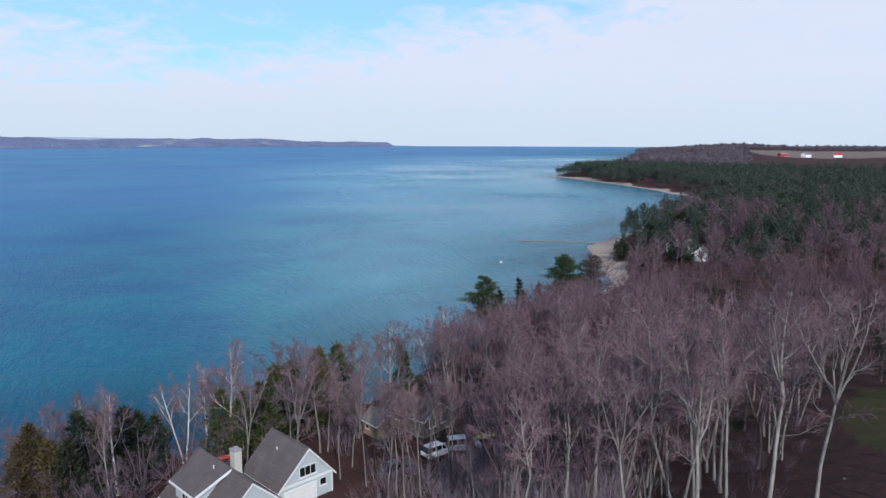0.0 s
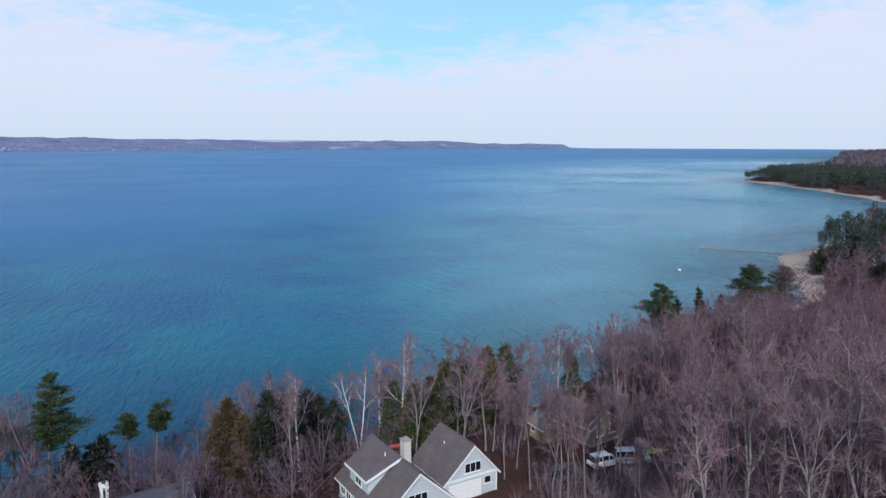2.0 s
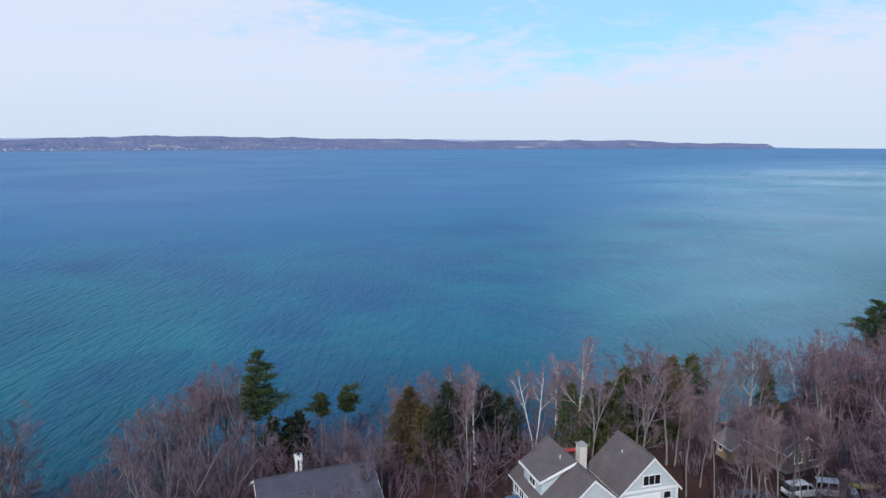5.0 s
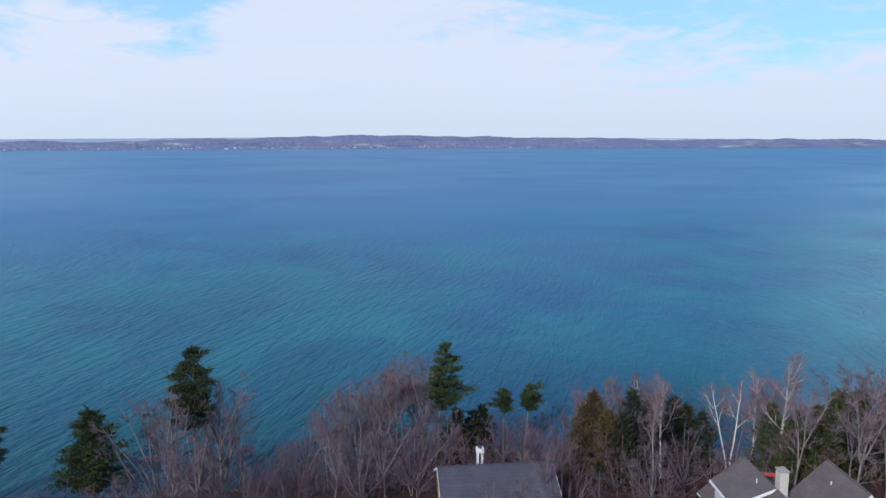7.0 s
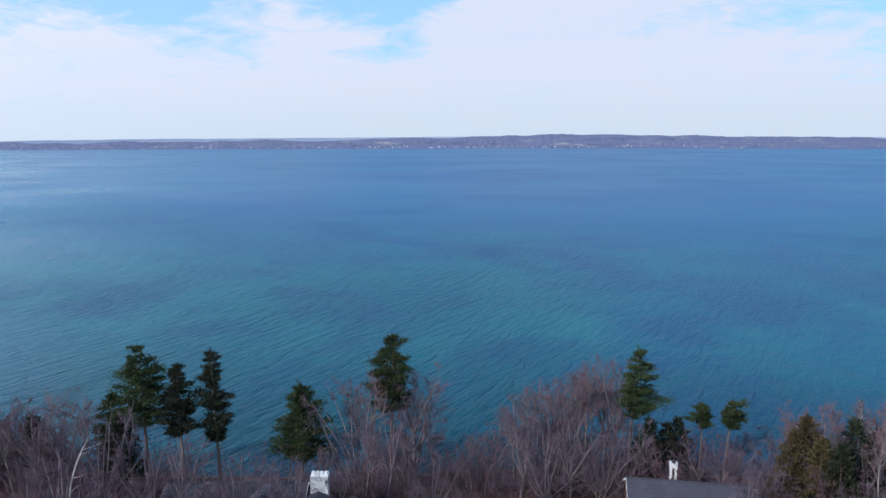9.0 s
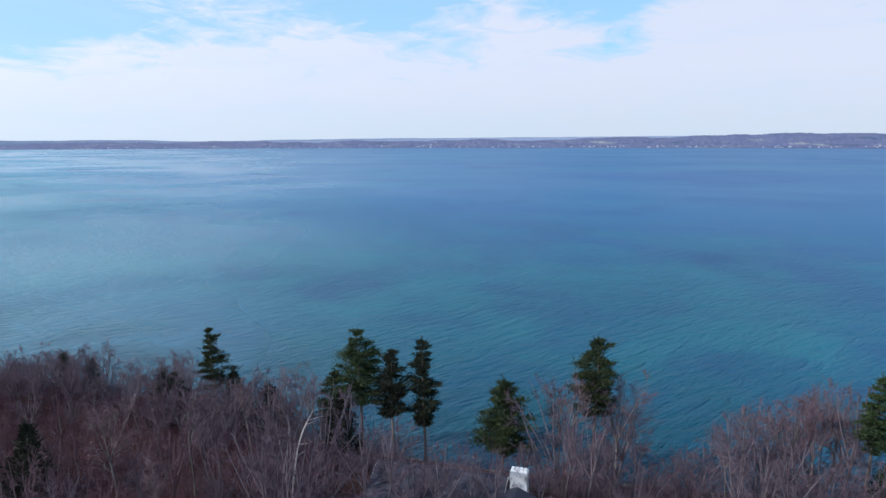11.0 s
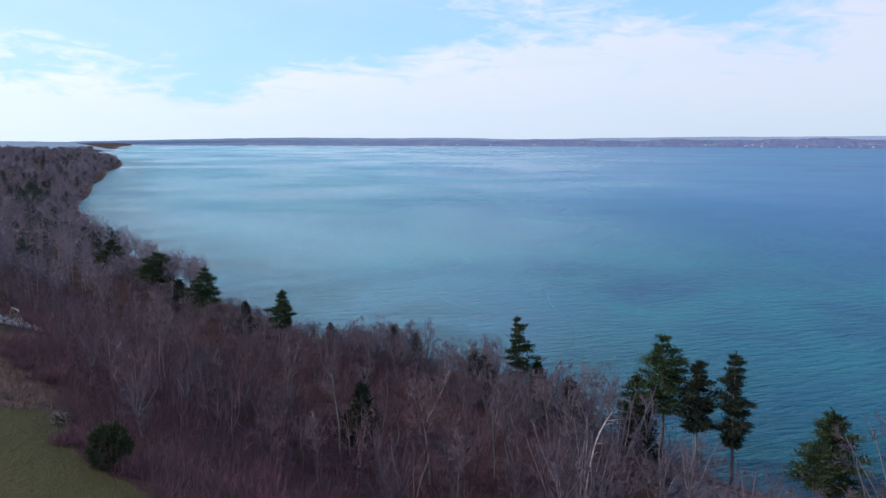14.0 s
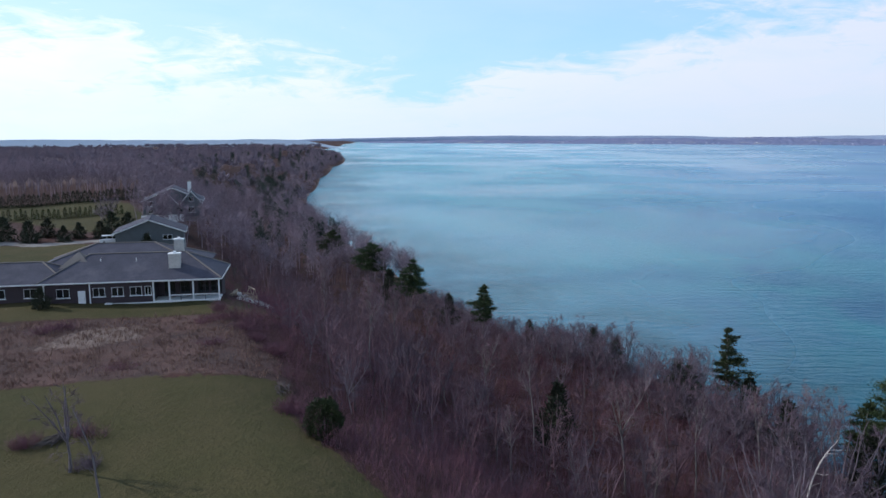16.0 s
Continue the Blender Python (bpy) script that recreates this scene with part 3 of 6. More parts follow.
def noise_rows(aa, freq, seed):
    rng = np.random.RandomState(seed)
    out = 0
    for k in range(5):
        out = out + np.sin(np.radians(aa) * 57.3 * freq * (0.5 + 0.45 * k) * 0.35 + rng.uniform(0, 6.28)) / (1 + 0.5 * k)
    return out / 2.2


build_ground()
build_water()
build_far_shore()

# ---- trees and brush: shapes ----
class Shape:
    """Triangles gathered from tubes, spikes and blades."""

    def __init__(self):
        self.v, self.f, self.n = [], [], 0

    def add(self, v, f):
        self.v.append(np.asarray(v, np.float32))
        self.f.append(np.asarray(f, np.int32) + self.n)
        self.n += len(v)

    def tube(self, pts, radii, sides):
        """A tapered tube along the points; the last radius may be zero."""
        pts = np.asarray(pts, float)
        k = len(pts)
        way = np.gradient(pts, axis=0)
        way /= np.linalg.norm(way, axis=1)[:, None] + 1e-9
        ref = np.array([0.31, 0.95, 0.05]) if abs(way[0][2]) > 0.5 else np.array([0, 0, 1.0])
        a = np.cross(way, ref)
        a /= np.linalg.norm(a, axis=1)[:, None] + 1e-9
        b = np.cross(way, a)
        t = np.arange(sides) * 2 * math.pi / sides
        ring = a[:, None] * np.cos(t)[None, :, None] + b[:, None] * np.sin(t)[None, :, None]
        v = (pts[:, None] + ring * np.asarray(radii)[:, None, None]).reshape(-1, 3)
        i, j = np.meshgrid(np.arange(k - 1), np.arange(sides), indexing="ij")
        i, j = i.ravel(), j.ravel()
        p, q, s, u = i * sides + j, i * sides + (j + 1) % sides, (i + 1) * sides + (j + 1) % sides, (i + 1) * sides + j
        self.add(v, np.vstack([np.stack([p, q, s], 1), np.stack([p, s, u], 1)]))

    def spikes(self, base, tip, radius):
        """Many three-sided twigs at once, from base to tip."""
        base, tip = np.asarray(base, float), np.asarray(tip, float)
        m = len(base)
        way = tip - base
        a = np.cross(way, np.array([0.3, 0.5, 0.8]))
        a /= np.linalg.norm(a, axis=1)[:, None] + 1e-9
        b = np.cross(way, a)
        b /= np.linalg.norm(b, axis=1)[:, None] + 1e-9
        r = np.broadcast_to(np.asarray(radius, float), (m,))[:, None]
        v = np.stack([base + a * r, base + (-0.5 * a + 0.87 * b) * r, base + (-0.5 * a - 0.87 * b) * r, tip], 1).reshape(-1, 3)
        o = np.arange(m)[:, None] * 4
        f = np.vstack([o + np.array([[0, 1, 3]]), o + np.array([[1, 2, 3]]), o + np.array([[2, 0, 3]])])
        self.add(v, f)

    def slivers(self, base, tip, width, rng):
        """Many fine twigs, one narrow triangle each."""
        base, tip = np.asarray(base, float), np.asarray(tip, float)
        m = len(base)
        a = np.cross(tip - base, rng.normal(size=(m, 3)))
        a *= np.broadcast_to(np.asarray(width, float), (m,))[:, None] / (np.linalg.norm(a, axis=1)[:, None] + 1e-9)
        v = np.stack([base + a, tip, base - a], 1).reshape(-1, 3)
        self.add(v, np.arange(3 * m).reshape(-1, 3))

    def blades(self, base, tip, width, rng):
        """Many narrow kite-shaped sprays of needles."""
        base, tip = np.asarray(base, float), np.asarray(tip, float)
        m = len(base)
        way = tip - base
        a = np.cross(way, rng.normal(size=(m, 3)))
        a /= np.linalg.norm(a, axis=1)[:, None] + 1e-9
        w = np.broadcast_to(np.asarray(width, float), (m,))[:, None]
        mid = base + way * 0.55
        v = np.stack([base, mid + a * w, tip, mid - a * w], 1).reshape(-1, 3)
        o = np.arange(m)[:, None] * 4
        self.add(v, np.vstack([o + np.array([[0, 1, 2]]), o + np.array([[0, 2, 3]])]))

    def arrays(self):
        return np.vstack(self.v), np.vstack(self.f)

    def mesh(self, name, coat):
        return tri_mesh(name, *self.arrays(), coat)


def unit(v):
    return v / (np.linalg.norm(v) + 1e-9)


def bent(rng, start, way, length, bends, wander, lift=0.0):
    pts = [np.asarray(start, float)]
    way = unit(np.asarray(way, float))
    for _ in range(bends):
        way = unit(way + rng.normal(size=3) * wander + np.array([0, 0, lift]))
        pts.append(pts[-1] + way * length / bends)
    return np.array(pts)


def along(pts, f):
    k = f * (len(pts) - 1)
    i = min(int(k), len(pts) - 2)
    return pts[i] + (pts[i + 1] - pts[i]) * (k - i), unit(pts[i + 1] - pts[i])


def side_way(rng, way, spread):
    """A way that leans off the given one."""
    s = rng.normal(size=3)
    s = unit(s - way * s.dot(way))
    return unit(way * math.cos(spread) + s * math.sin(spread))


def bare_shapes(seed, tall=18.0, girth=0.24, first=0.45, limbs=16, reach=0.27, twigs=11, stems=1, lean=0.03, spread=0.75, fine=0.014, subs=10, forks=0, coarse=False, thin=1.0):
    """Trunk, limbs and twigs of a leafless tree; with forks the trunk parts into rising leaders."""
    rng = np.random.RandomState(seed)
    trunk, limb, twig = Shape(), Shape(), Shape()
    b0, b1, s0, s1, sw = [], [], [], [], []

    def branch(at, way, size, thick, lift=0.13):
        k = 2 if coarse else 4
        lp = bent(rng, at, way, size, k, 0.14, lift)
        limb.tube(lp, thin * (thick * (1 - np.linspace(0, 1, k + 1)) ** 0.8 + 0.012), 3)
        for _ in range(subs):
            g = rng.uniform(0.2, 1.0)
            p, w = along(lp, g)
            sp = bent(rng, p, side_way(rng, w, rng.uniform(0.4, 0.9)), size * rng.uniform(0.3, 0.55), 1, 0.2, 0.1)
            s0.append(sp[0])
            s1.append(sp[1])
            sw.append(thin * (thick * 0.3 * (1.1 - g) + 0.014))
            for _ in range(twigs):
                q, w2 = along(sp, rng.uniform(0.15, 1.0))
                b0.append(q)
                b1.append(q + side_way(rng, w2, rng.uniform(0.3, 1.0)) * size * rng.uniform(0.14, 0.42))

    for s in range(stems):
        a = rng.uniform(0, 6.28)
        out = 0.0 if stems == 1 else 0.22
        high = tall * rng.uniform(0.88, 1.0)
        lower = high * (first if forks else 1.0)
        pts = bent(rng, (0.25 * girth * s, 0, -0.4), (math.cos(a) * (lean + out), math.sin(a) * (lean + out), 1), lower, 9 if not forks else 5, 0.045, 0.03)
        t = np.linspace(0, 1, len(pts))
        rad = girth * (1 if stems == 1 else 0.7) * ((1 - t) ** 0.8 if not forks else 1 - 0.35 * t) + 0.02
        rad[0] *= 1.35
        trunk.tube(pts, rad, 4 if coarse else 7)
        per = max(1, limbs // stems)
        if not forks:
            for i in range(per):
                f = first + (0.97 - first) * ((i + rng.uniform(0, 1)) / per) ** 0.9
                at, way = along(pts, f)
                size = tall * reach * (1.15 - 0.75 * (f - first) / (1 - first)) * rng.uniform(0.7, 1.2)
                branch(at, side_way(rng, way, spread * rng.uniform(0.6, 1.15)), size, girth * (1 - f) ** 0.8 * 0.55 + 0.018)
            continue
        turn = rng.uniform(0, 6.28)
        for k in range(forks):
            b = turn + k * 6.28 / forks + rng.uniform(-0.4, 0.4)
            o = spread * rng.uniform(0.3, 0.6) if k else spread * 0.1
            lead = bent(rng, pts[-1], (math.cos(b) * math.sin(o), math.sin(b) * math.sin(o), math.cos(o)), (high - lower) * rng.uniform(0.85, 1.03), 6, 0.09, 0.07)
            thick = rad[-1] * (0.75 if k else 0.9)
            limb.tube(lead, thick * (1 - np.linspace(0, 1, 7)) ** 0.75 + 0.015, 3 if coarse else 5)
            for i in range(max(2, per // forks)):
                f = 0.12 + 0.85 * (i + rng.uniform(0, 1)) / max(2, per // forks)
                at, way = along(lead, f)
                branch(at, side_way(rng, way, spread * rng.uniform(0.7, 1.25)), tall * reach * (1.1 - 0.7 * f) * rng.uniform(0.7, 1.15), thick * (1 - f) ** 0.8 * 0.5 + 0.016)
        for _ in range(2):
            at, way = along(pts, rng.uniform(0.6, 0.98))
            branch(at, side_way(rng, way, 0.9), tall * reach * rng.uniform(0.7, 1.0), 0.035, 0.08)
    limb.spikes(s0, s1, sw)
    twig.slivers(b0, b1, fine, rng)
    return trunk, limb, twig


def bare_tree(name, seed, label, bark=None, category="tree", **kw):
    """A leafless tree as a thing, made once at the origin."""
    shapes = bare_shapes(seed, **kw)
    ob = thing(name, pose(0, 0, 0), label, category)
    part("trunk", shapes[0].mesh("trunk", bark or BARK), None, ob, smooth=True)
    part("branching", shapes[1].mesh("branching", BIRCH if bark is BIRCH else LIMB_DARK if bark is BARK_SLIM else BARK_LIMB), None, ob)
    part("crown", shapes[2].mesh("crown", TWIG_SLIM if bark is BARK_SLIM else TWIG), None, ob, "crown of fine purple-brown twigs")
    return ob


def pine_tree(name, seed, label, tall=17.0, reach=3.2, bare=0.35, coat=None, whorls=12, shape_power=0.7, category="pine tree", lean=0.03, gaps=0.14, side=None):
    """A white pine: trunk, tiers of boughs that part into level pads of needles; side: the way its crown leans out."""
    rng = np.random.RandomState(seed)
    trunk, bough, leaf = Shape(), Shape(), Shape()
    pts = bent(rng, (0, 0, -0.4), (rng.normal() * lean, rng.normal() * lean, 1), tall, 8, 0.02, 0.02)
    trunk.tube(pts, 0.013 * tall * (1 - np.linspace(0, 1, 9)) ** 0.8 + 0.02, 7)
    b0, b1 = [], []
    whorls = max(7, int(tall * (1 - bare) / 0.85))
    for i in range(whorls):
        f = bare + (1 - bare) * (i + 0.5) / whorls
        up = (f - bare) / (1 - bare)
        tier = 1.2 * rng.uniform(0.66, 1.12)
        lobe = rng.uniform(0, 6.28)
        turn = rng.uniform(0, 6.28)
        count = 7 if up < 0.8 else 5
        for k in range(count):
            if rng.uniform() < (gaps if side is None else 0.36):
                continue
            at, _w = along(pts, min(0.995, f + rng.uniform(-0.25, 0.25) / whorls * (1 - bare)))
            a = turn + k * 6.28 / count + rng.uniform(-0.35, 0.35)
            size = reach * tier * (min(1, 0.45 + 2.2 * up) * (1 - up ** 1.7) ** shape_power + 0.05) * rng.uniform(0.7, 1.15) * (1 + 0.28 * math.cos(a - lobe))
            if side is not None:
                size *= 0.42 + 0.75 * (0.5 + 0.5 * math.cos(a - side)) ** 1.3
            bp = bent(rng, at, (math.cos(a), math.sin(a), -0.05 + 0.6 * up ** 2), size, 4, 0.08, 0.05)
            bough.tube(bp, np.linspace(0.045, 0.012, 5), 3)
            m = int(88 * size + 30)
            g = 1 - rng.uniform(0, 0.78, m) ** 1.25
            q = g * 4
            j = np.minimum(q.astype(int), 3)
            mid = bp[j] + (bp[j + 1] - bp[j]) * (q - j)[:, None]
            pad = (0.14 + 0.20 * size * (1.1 - 0.6 * g))[:, None]
            base = mid + rng.normal(size=(m, 3)) * pad * np.array([1, 1, 0.26])
            out = base - at
            out = out / (np.linalg.norm(out, axis=1)[:, None] + 1e-9)
            way = out * 0.5 + rng.normal(size=(m, 3)) * np.array([0.55, 0.55, 0.35]) + np.array([0, 0, 0.3])
            b0.append(base)
            b1.append(base + way * rng.uniform(0.22, 0.5, (m, 1)))
    tip = pts[-1] + rng.normal(size=(60, 3)) * np.array([0.14, 0.14, 0.35]) - np.array([0, 0, 0.3])
    b0.append(tip)
    b1.append(tip + rng.normal(size=(60, 3)) * 0.15 + np.array([0, 0, 0.35]))
    b0, b1 = np.vstack(b0), np.vstack(b1)
    leaf.slivers(b0, b1, rng.uniform(0.05, 0.10, len(b0)), rng)
    ob = thing(name, pose(0, 0, 0), label, category)
    part("trunk", trunk.mesh("trunk", BARK_DARK), None, ob, smooth=True)
    tagged(part("bough_frame", bough.mesh("bough_frame", BARK_DARK), None, ob), kind="stuff")
    part("crown", leaf.mesh("crown", coat or NEEDLE), None, ob)
    return ob


def cedar_tree(name, seed, label, tall=9.0, wide=1.6, coat=None, category="cedar tree", low=0.06, count=3600, blade=0.3):
    """A dense, ragged cone of upright sprays."""
    rng = np.random.RandomState(seed)
    trunk, leaf = Shape(), Shape()
    pts = bent(rng, (0, 0, -0.3), (0, 0, 1), tall, 6, 0.03, 0.03)
    trunk.tube(pts, 0.014 * tall * (1 - np.linspace(0, 1, 7)) + 0.015, 6)
    f = low + (1 - low) * rng.uniform(0, 1, count) ** 1.35
    a = rng.uniform(0, 6.28, count)
    lobes = 1 + 0.36 * np.sin(a * 2 + f * 11 + seed) + 0.3 * np.sin(a * 5 - f * 23 + seed)
    edge = wide * np.minimum(1, (1 - f) ** 0.75 * 1.25 + 0.03) * lobes * (0.45 + 0.55 * rng.uniform(0, 1, count) ** 0.4)
    k = f * (len(pts) - 1)
    i = np.minimum(k.astype(int), len(pts) - 2)
    axis = pts[i] + (pts[i + 1] - pts[i]) * (k - i)[:, None]
    base = axis + np.stack([np.cos(a) * edge, np.sin(a) * edge, np.zeros(count)], 1)
    way = np.stack([np.cos(a) * 0.7, np.sin(a) * 0.7, np.full(count, 0.8)], 1) + rng.normal(size=(count, 3)) * 0.75
    leaf.blades(base, base + way * blade * rng.uniform(0.5, 1.3, (count, 1)), blade * 0.28, rng)
    ob = thing(name, pose(0, 0, 0), label, category)
    part("trunk", trunk.mesh("trunk", BARK_DARK), None, ob, smooth=True)
    part("crown", leaf.mesh("crown", coat or CEDAR), None, ob)
    return ob


def put(ob, x, y, scale=1.0, turn=None, z=None, group="", stretch=1.0):
    """A copy of a thing on the ground."""
    m = pose(x, y, ground_at(x, y) if z is None else z, 0, 0, random.uniform(0, 360) if turn is None else turn)
    c = copy_thing(ob, m @ Matrix.Diagonal((scale, scale, scale * stretch, 1)))
    if group:
        c["group"] = group
    return c


def drop(ob):
    """Remove the pattern that the copies were made from."""
    for o in (*ob.children_recursive, ob):
        bpy.data.objects.remove(o)


def scatter(name, kinds, places, coat, label, category, seed=1, tilt=0.06, second=None):
    """Many plants as one mesh. kinds: (verts, tris); places: x, y, z, scale, height factor."""
    rng = np.random.RandomState(seed)
    vs, fs, tones, n = [], [], [], 0
    for x, y, z, s, h in places:
        v, f, *tone = kinds[rng.randint(len(kinds))]
        a = rng.uniform(0, 6.28)
        c, k = math.cos(a) * s, math.sin(a) * s
        zz = v[:, 2] * s * h
        lx, ly = rng.normal(size=2) * tilt
        w = np.stack([v[:, 0] * c - v[:, 1] * k + x + zz * lx, v[:, 0] * k + v[:, 1] * c + y + zz * ly, zz + z], 1)
        vs.append(w)
        fs.append(f + n)
        tones.append(tone[0] if tone else np.zeros(len(f), np.int32))
        n += len(v)
    me = tri_mesh(name, np.vstack(vs), np.vstack(fs), coat)
    if second:
        me.materials.append(second)
        me.polygons.foreach_set("material_index", np.concatenate(tones).astype(np.int32))
    return tagged(part(name, me, None), label, category, kind="stuff")


def brush_kind(seed, stems=26, tall=2.3, wide=1.9, fine=0.012, forks=2):
    rng = np.random.RandomState(seed)
    s = Shape()
    a = rng.uniform(0, 6.28, stems)
    lean = rng.uniform(0.05, 0.85, stems)
    base = np.stack([np.cos(a) * wide * 0.35 * lean, np.sin(a) * wide * 0.35 * lean, np.full(stems, -0.2)], 1)
    tip = base + np.stack([np.cos(a) * lean * wide, np.sin(a) * lean * wide, tall * rng.uniform(0.55, 1.05, stems)], 1)
    s.slivers(base, tip, fine, rng)
    for _ in range(forks):
        g = rng.uniform(0.3, 0.85, (stems, 1))
        p = base + (tip - base) * g
        w = rng.normal(size=(stems, 3)) * 0.5 + np.array([0, 0, 0.8])
        s.slivers(p, p + w * tall * rng.uniform(0.2, 0.42, (stems, 1)), fine * 0.8, rng)
    return s.arrays()


def wood_kind(seed, **kw):
    """A leafless tree of fewer twigs, for the mass of a wood: bark first, twigs second."""
    s = bare_shapes(seed, **kw)
    got = [g.arrays() for g in s]
    n0, n1 = len(got[0][0]), len(got[1][0])
    v = np.vstack([g[0] for g in got])
    f = np.vstack([got[0][1], got[1][1] + n0, got[2][1] + n0 + n1])
    return v, f, np.repeat([0, 1, 1], [len(g[1]) for g in got])


def far_bare_kind(seed, tall=15.0, twigs=150):
    """A far leafless tree: a stem, rising limbs and a round haze of twigs."""
    rng = np.random.RandomState(seed)
    s = Shape()
    s.spikes([(0, 0, -0.5)], [(rng.normal() * 0.4, rng.normal() * 0.4, tall * 0.85)], 0.17)
    n = twigs // 5
    f = rng.uniform(0.35, 0.75, n)
    a = rng.uniform(0, 6.28, n)
    base = np.stack([np.cos(a) * 0.1, np.sin(a) * 0.1, f * tall], 1)
    lift = rng.uniform(0.7, 1.6, n)
    size = tall * 0.20 * rng.uniform(0.6, 1.15, n)
    tip = base + np.stack([np.cos(a) * size, np.sin(a) * size, np.minimum(size * lift, tall * 0.97 - base[:, 2])], 1)
    s.slivers(base, tip, 0.075, rng)
    k = rng.randint(n, size=twigs * 2)
    g = rng.uniform(0.4, 1.0, (twigs * 2, 1))
    p = base[k] + (tip[k] - base[k]) * g
    w = rng.normal(size=(twigs * 2, 3)) * np.array([1, 1, 0.7]) + np.array([0, 0, 0.55])
    s.slivers(p, p + w * tall * 0.062, 0.045, rng)
    return s.arrays()


def far_pine_kind(seed, tall=15.0, wide=3.0, blades=160, leaf=1.0):
    """A far pine: a rounded, lumpy crown over a short stem."""
    rng = np.random.RandomState(seed)
    s = Shape()
    s.spikes([(0, 0, -0.5)], [(0, 0, tall * 0.9)], 0.22)
    lumps = rng.uniform(-1, 1, (14, 3)) * np.array([0.7, 0.7, 0.85])
    lumps[:, :2] *= np.sqrt(np.clip(1 - lumps[:, 2:] * 0.75 - 0.15, 0.12, 1.4))
    d = rng.normal(size=(blades, 3))
    d /= np.linalg.norm(d, axis=1)[:, None]
    c = lumps[rng.randint(14, size=blades)] + d * 0.3 * np.array([1, 1, 0.6])
    base = c * np.array([wide, wide, tall * 0.34]) + np.array([0, 0, tall * 0.6])
    way = d * 0.7 + rng.normal(size=d.shape) * 0.4 + np.array([0, 0, 0.25])
    s.slivers(base, base + way * leaf, leaf * 0.3, rng)
    return s.arrays()

# ---- the woods ----
random.seed(7)
KEEP_OUT = [np.array(p, float) for p in (
    [(28, 48), (33, 48), (64, 88), (70, 108), (56, 104), (44, 84)],
    [(-33, 79), (-24, 86), (-15, 92), (-6, 80), (-19, 64)], [(-60, 52), (-40, 68), (-34, 60), (-54, 44)], [(-84, 8), (-72, 32), (-60, 26), (-70, 4)],
    [(-13, 86), (0, 80), (9, 90), (9, 102), (-10, 104)], [(-40, -104), (-56, -95), (-76, -70), (-90, -82), (-60, -120)])]


def places(count, turn, r, gap=3.0, clear=0.0, most=999.0, seed=1, ok=None):
    """Up to count free places in a sector, at least gap apart and at most so far inland."""
    rng = np.random.RandomState(seed)
    a, d = np.radians(rng.uniform(*turn, count * 14)), np.sqrt(rng.uniform(r[0] ** 2, r[1] ** 2, count * 14))
    xs, ys = -d * np.sin(a), d * np.cos(a)
    off = inland(xs, ys)
    good = (off >= 2.0 + clear) & (off <= most)
    for p in LAWNS + FIELDS + KEEP_OUT + [BEACH]:
        good &= ~inside(xs, ys, p)
    for p in ROADS:
        good &= from_line(xs, ys, p) > 3.0
    out, cells = [], {}
    for x, y in zip(xs[good].tolist(), ys[good].tolist()):
        key = (int(x // gap), int(y // gap))
        if any(math.hypot(x - u, y - v) < gap for i in (-1, 0, 1) for j in (-1, 0, 1) for u, v in cells.get((key[0] + i, key[1] + j), ())):
            continue
        if ok and not ok(x, y):
            continue
        cells.setdefault(key, []).append((x, y))
        out.append((x, y))
        if len(out) == count:
            break
    return out


HARDWOOD = "tall leafless hardwood with a pale grey trunk in dead leaves"
hard = [bare_tree("bare_tree", 20 + i, HARDWOOD, tall=t, girth=g, first=f, limbs=n, reach=re, stems=st, spread=sp, forks=fk, subs=8, twigs=13, fine=0.016) for i, (t, g, f, n, re, st, sp, fk) in enumerate([
    (18, 0.150, 0.52, 26, 0.19, 1, 0.9, 3), (17, 0.105, 0.55, 20, 0.18, 1, 0.65, 0), (18, 0.165, 0.44, 30, 0.19, 1, 0.95, 4), (16, 0.095, 0.55, 22, 0.18, 1, 0.8, 2),
    (18, 0.155, 0.48, 30, 0.19, 2, 0.8, 2), (17, 0.120, 0.50, 26, 0.19, 1, 0.85, 4)])]
SLIM = "slim leafless tree with thin dark stems in brush"
slim = [bare_tree("sapling", 40 + i, SLIM, BARK_SLIM, tall=t, girth=g, first=f, limbs=n, reach=re, stems=st, spread=sp, subs=9, twigs=18, fine=0.0085, forks=fk, thin=0.55) for i, (t, g, f, n, re, st, sp, fk) in enumerate([
    (10, 0.085, 0.32, 24, 0.21, 1, 1.2, 6), (9, 0.06, 0.18, 26, 0.22, 2, 1.3, 4), (11, 0.10, 0.40, 24, 0.20, 1, 1.0, 5), (8, 0.05, 0.08, 28, 0.22, 3, 1.4, 4)])]
white = [bare_tree("birch_tree", 60 + i, "leafless birch with white bark near the shore", BIRCH, "birch tree", tall=t, girth=g, first=f, limbs=n, reach=0.25, stems=st, spread=0.8, lean=0.08, twigs=20, fine=0.011, thin=0.75)
         for i, (t, g, f, n, st) in enumerate([(15, 0.17, 0.4, 13, 1), (14, 0.17, 0.45, 13, 2), (13, 0.13, 0.45, 11, 1)])]



def headroom(x, y):
    """How tall the wood has grown here: lower towards the lake."""
    turn, r = math.degrees(math.atan2(-x, y)), math.hypot(x, y)
    up = float(np.interp(turn, [-42, -30, -23, -16, -10, -5, 3], [-7.5, -8.6, -9.6, -10.6, -11.6, -12.8, -14.4]))
    return 48 + r * math.tan(radians(up)) - ground_at(x, y)


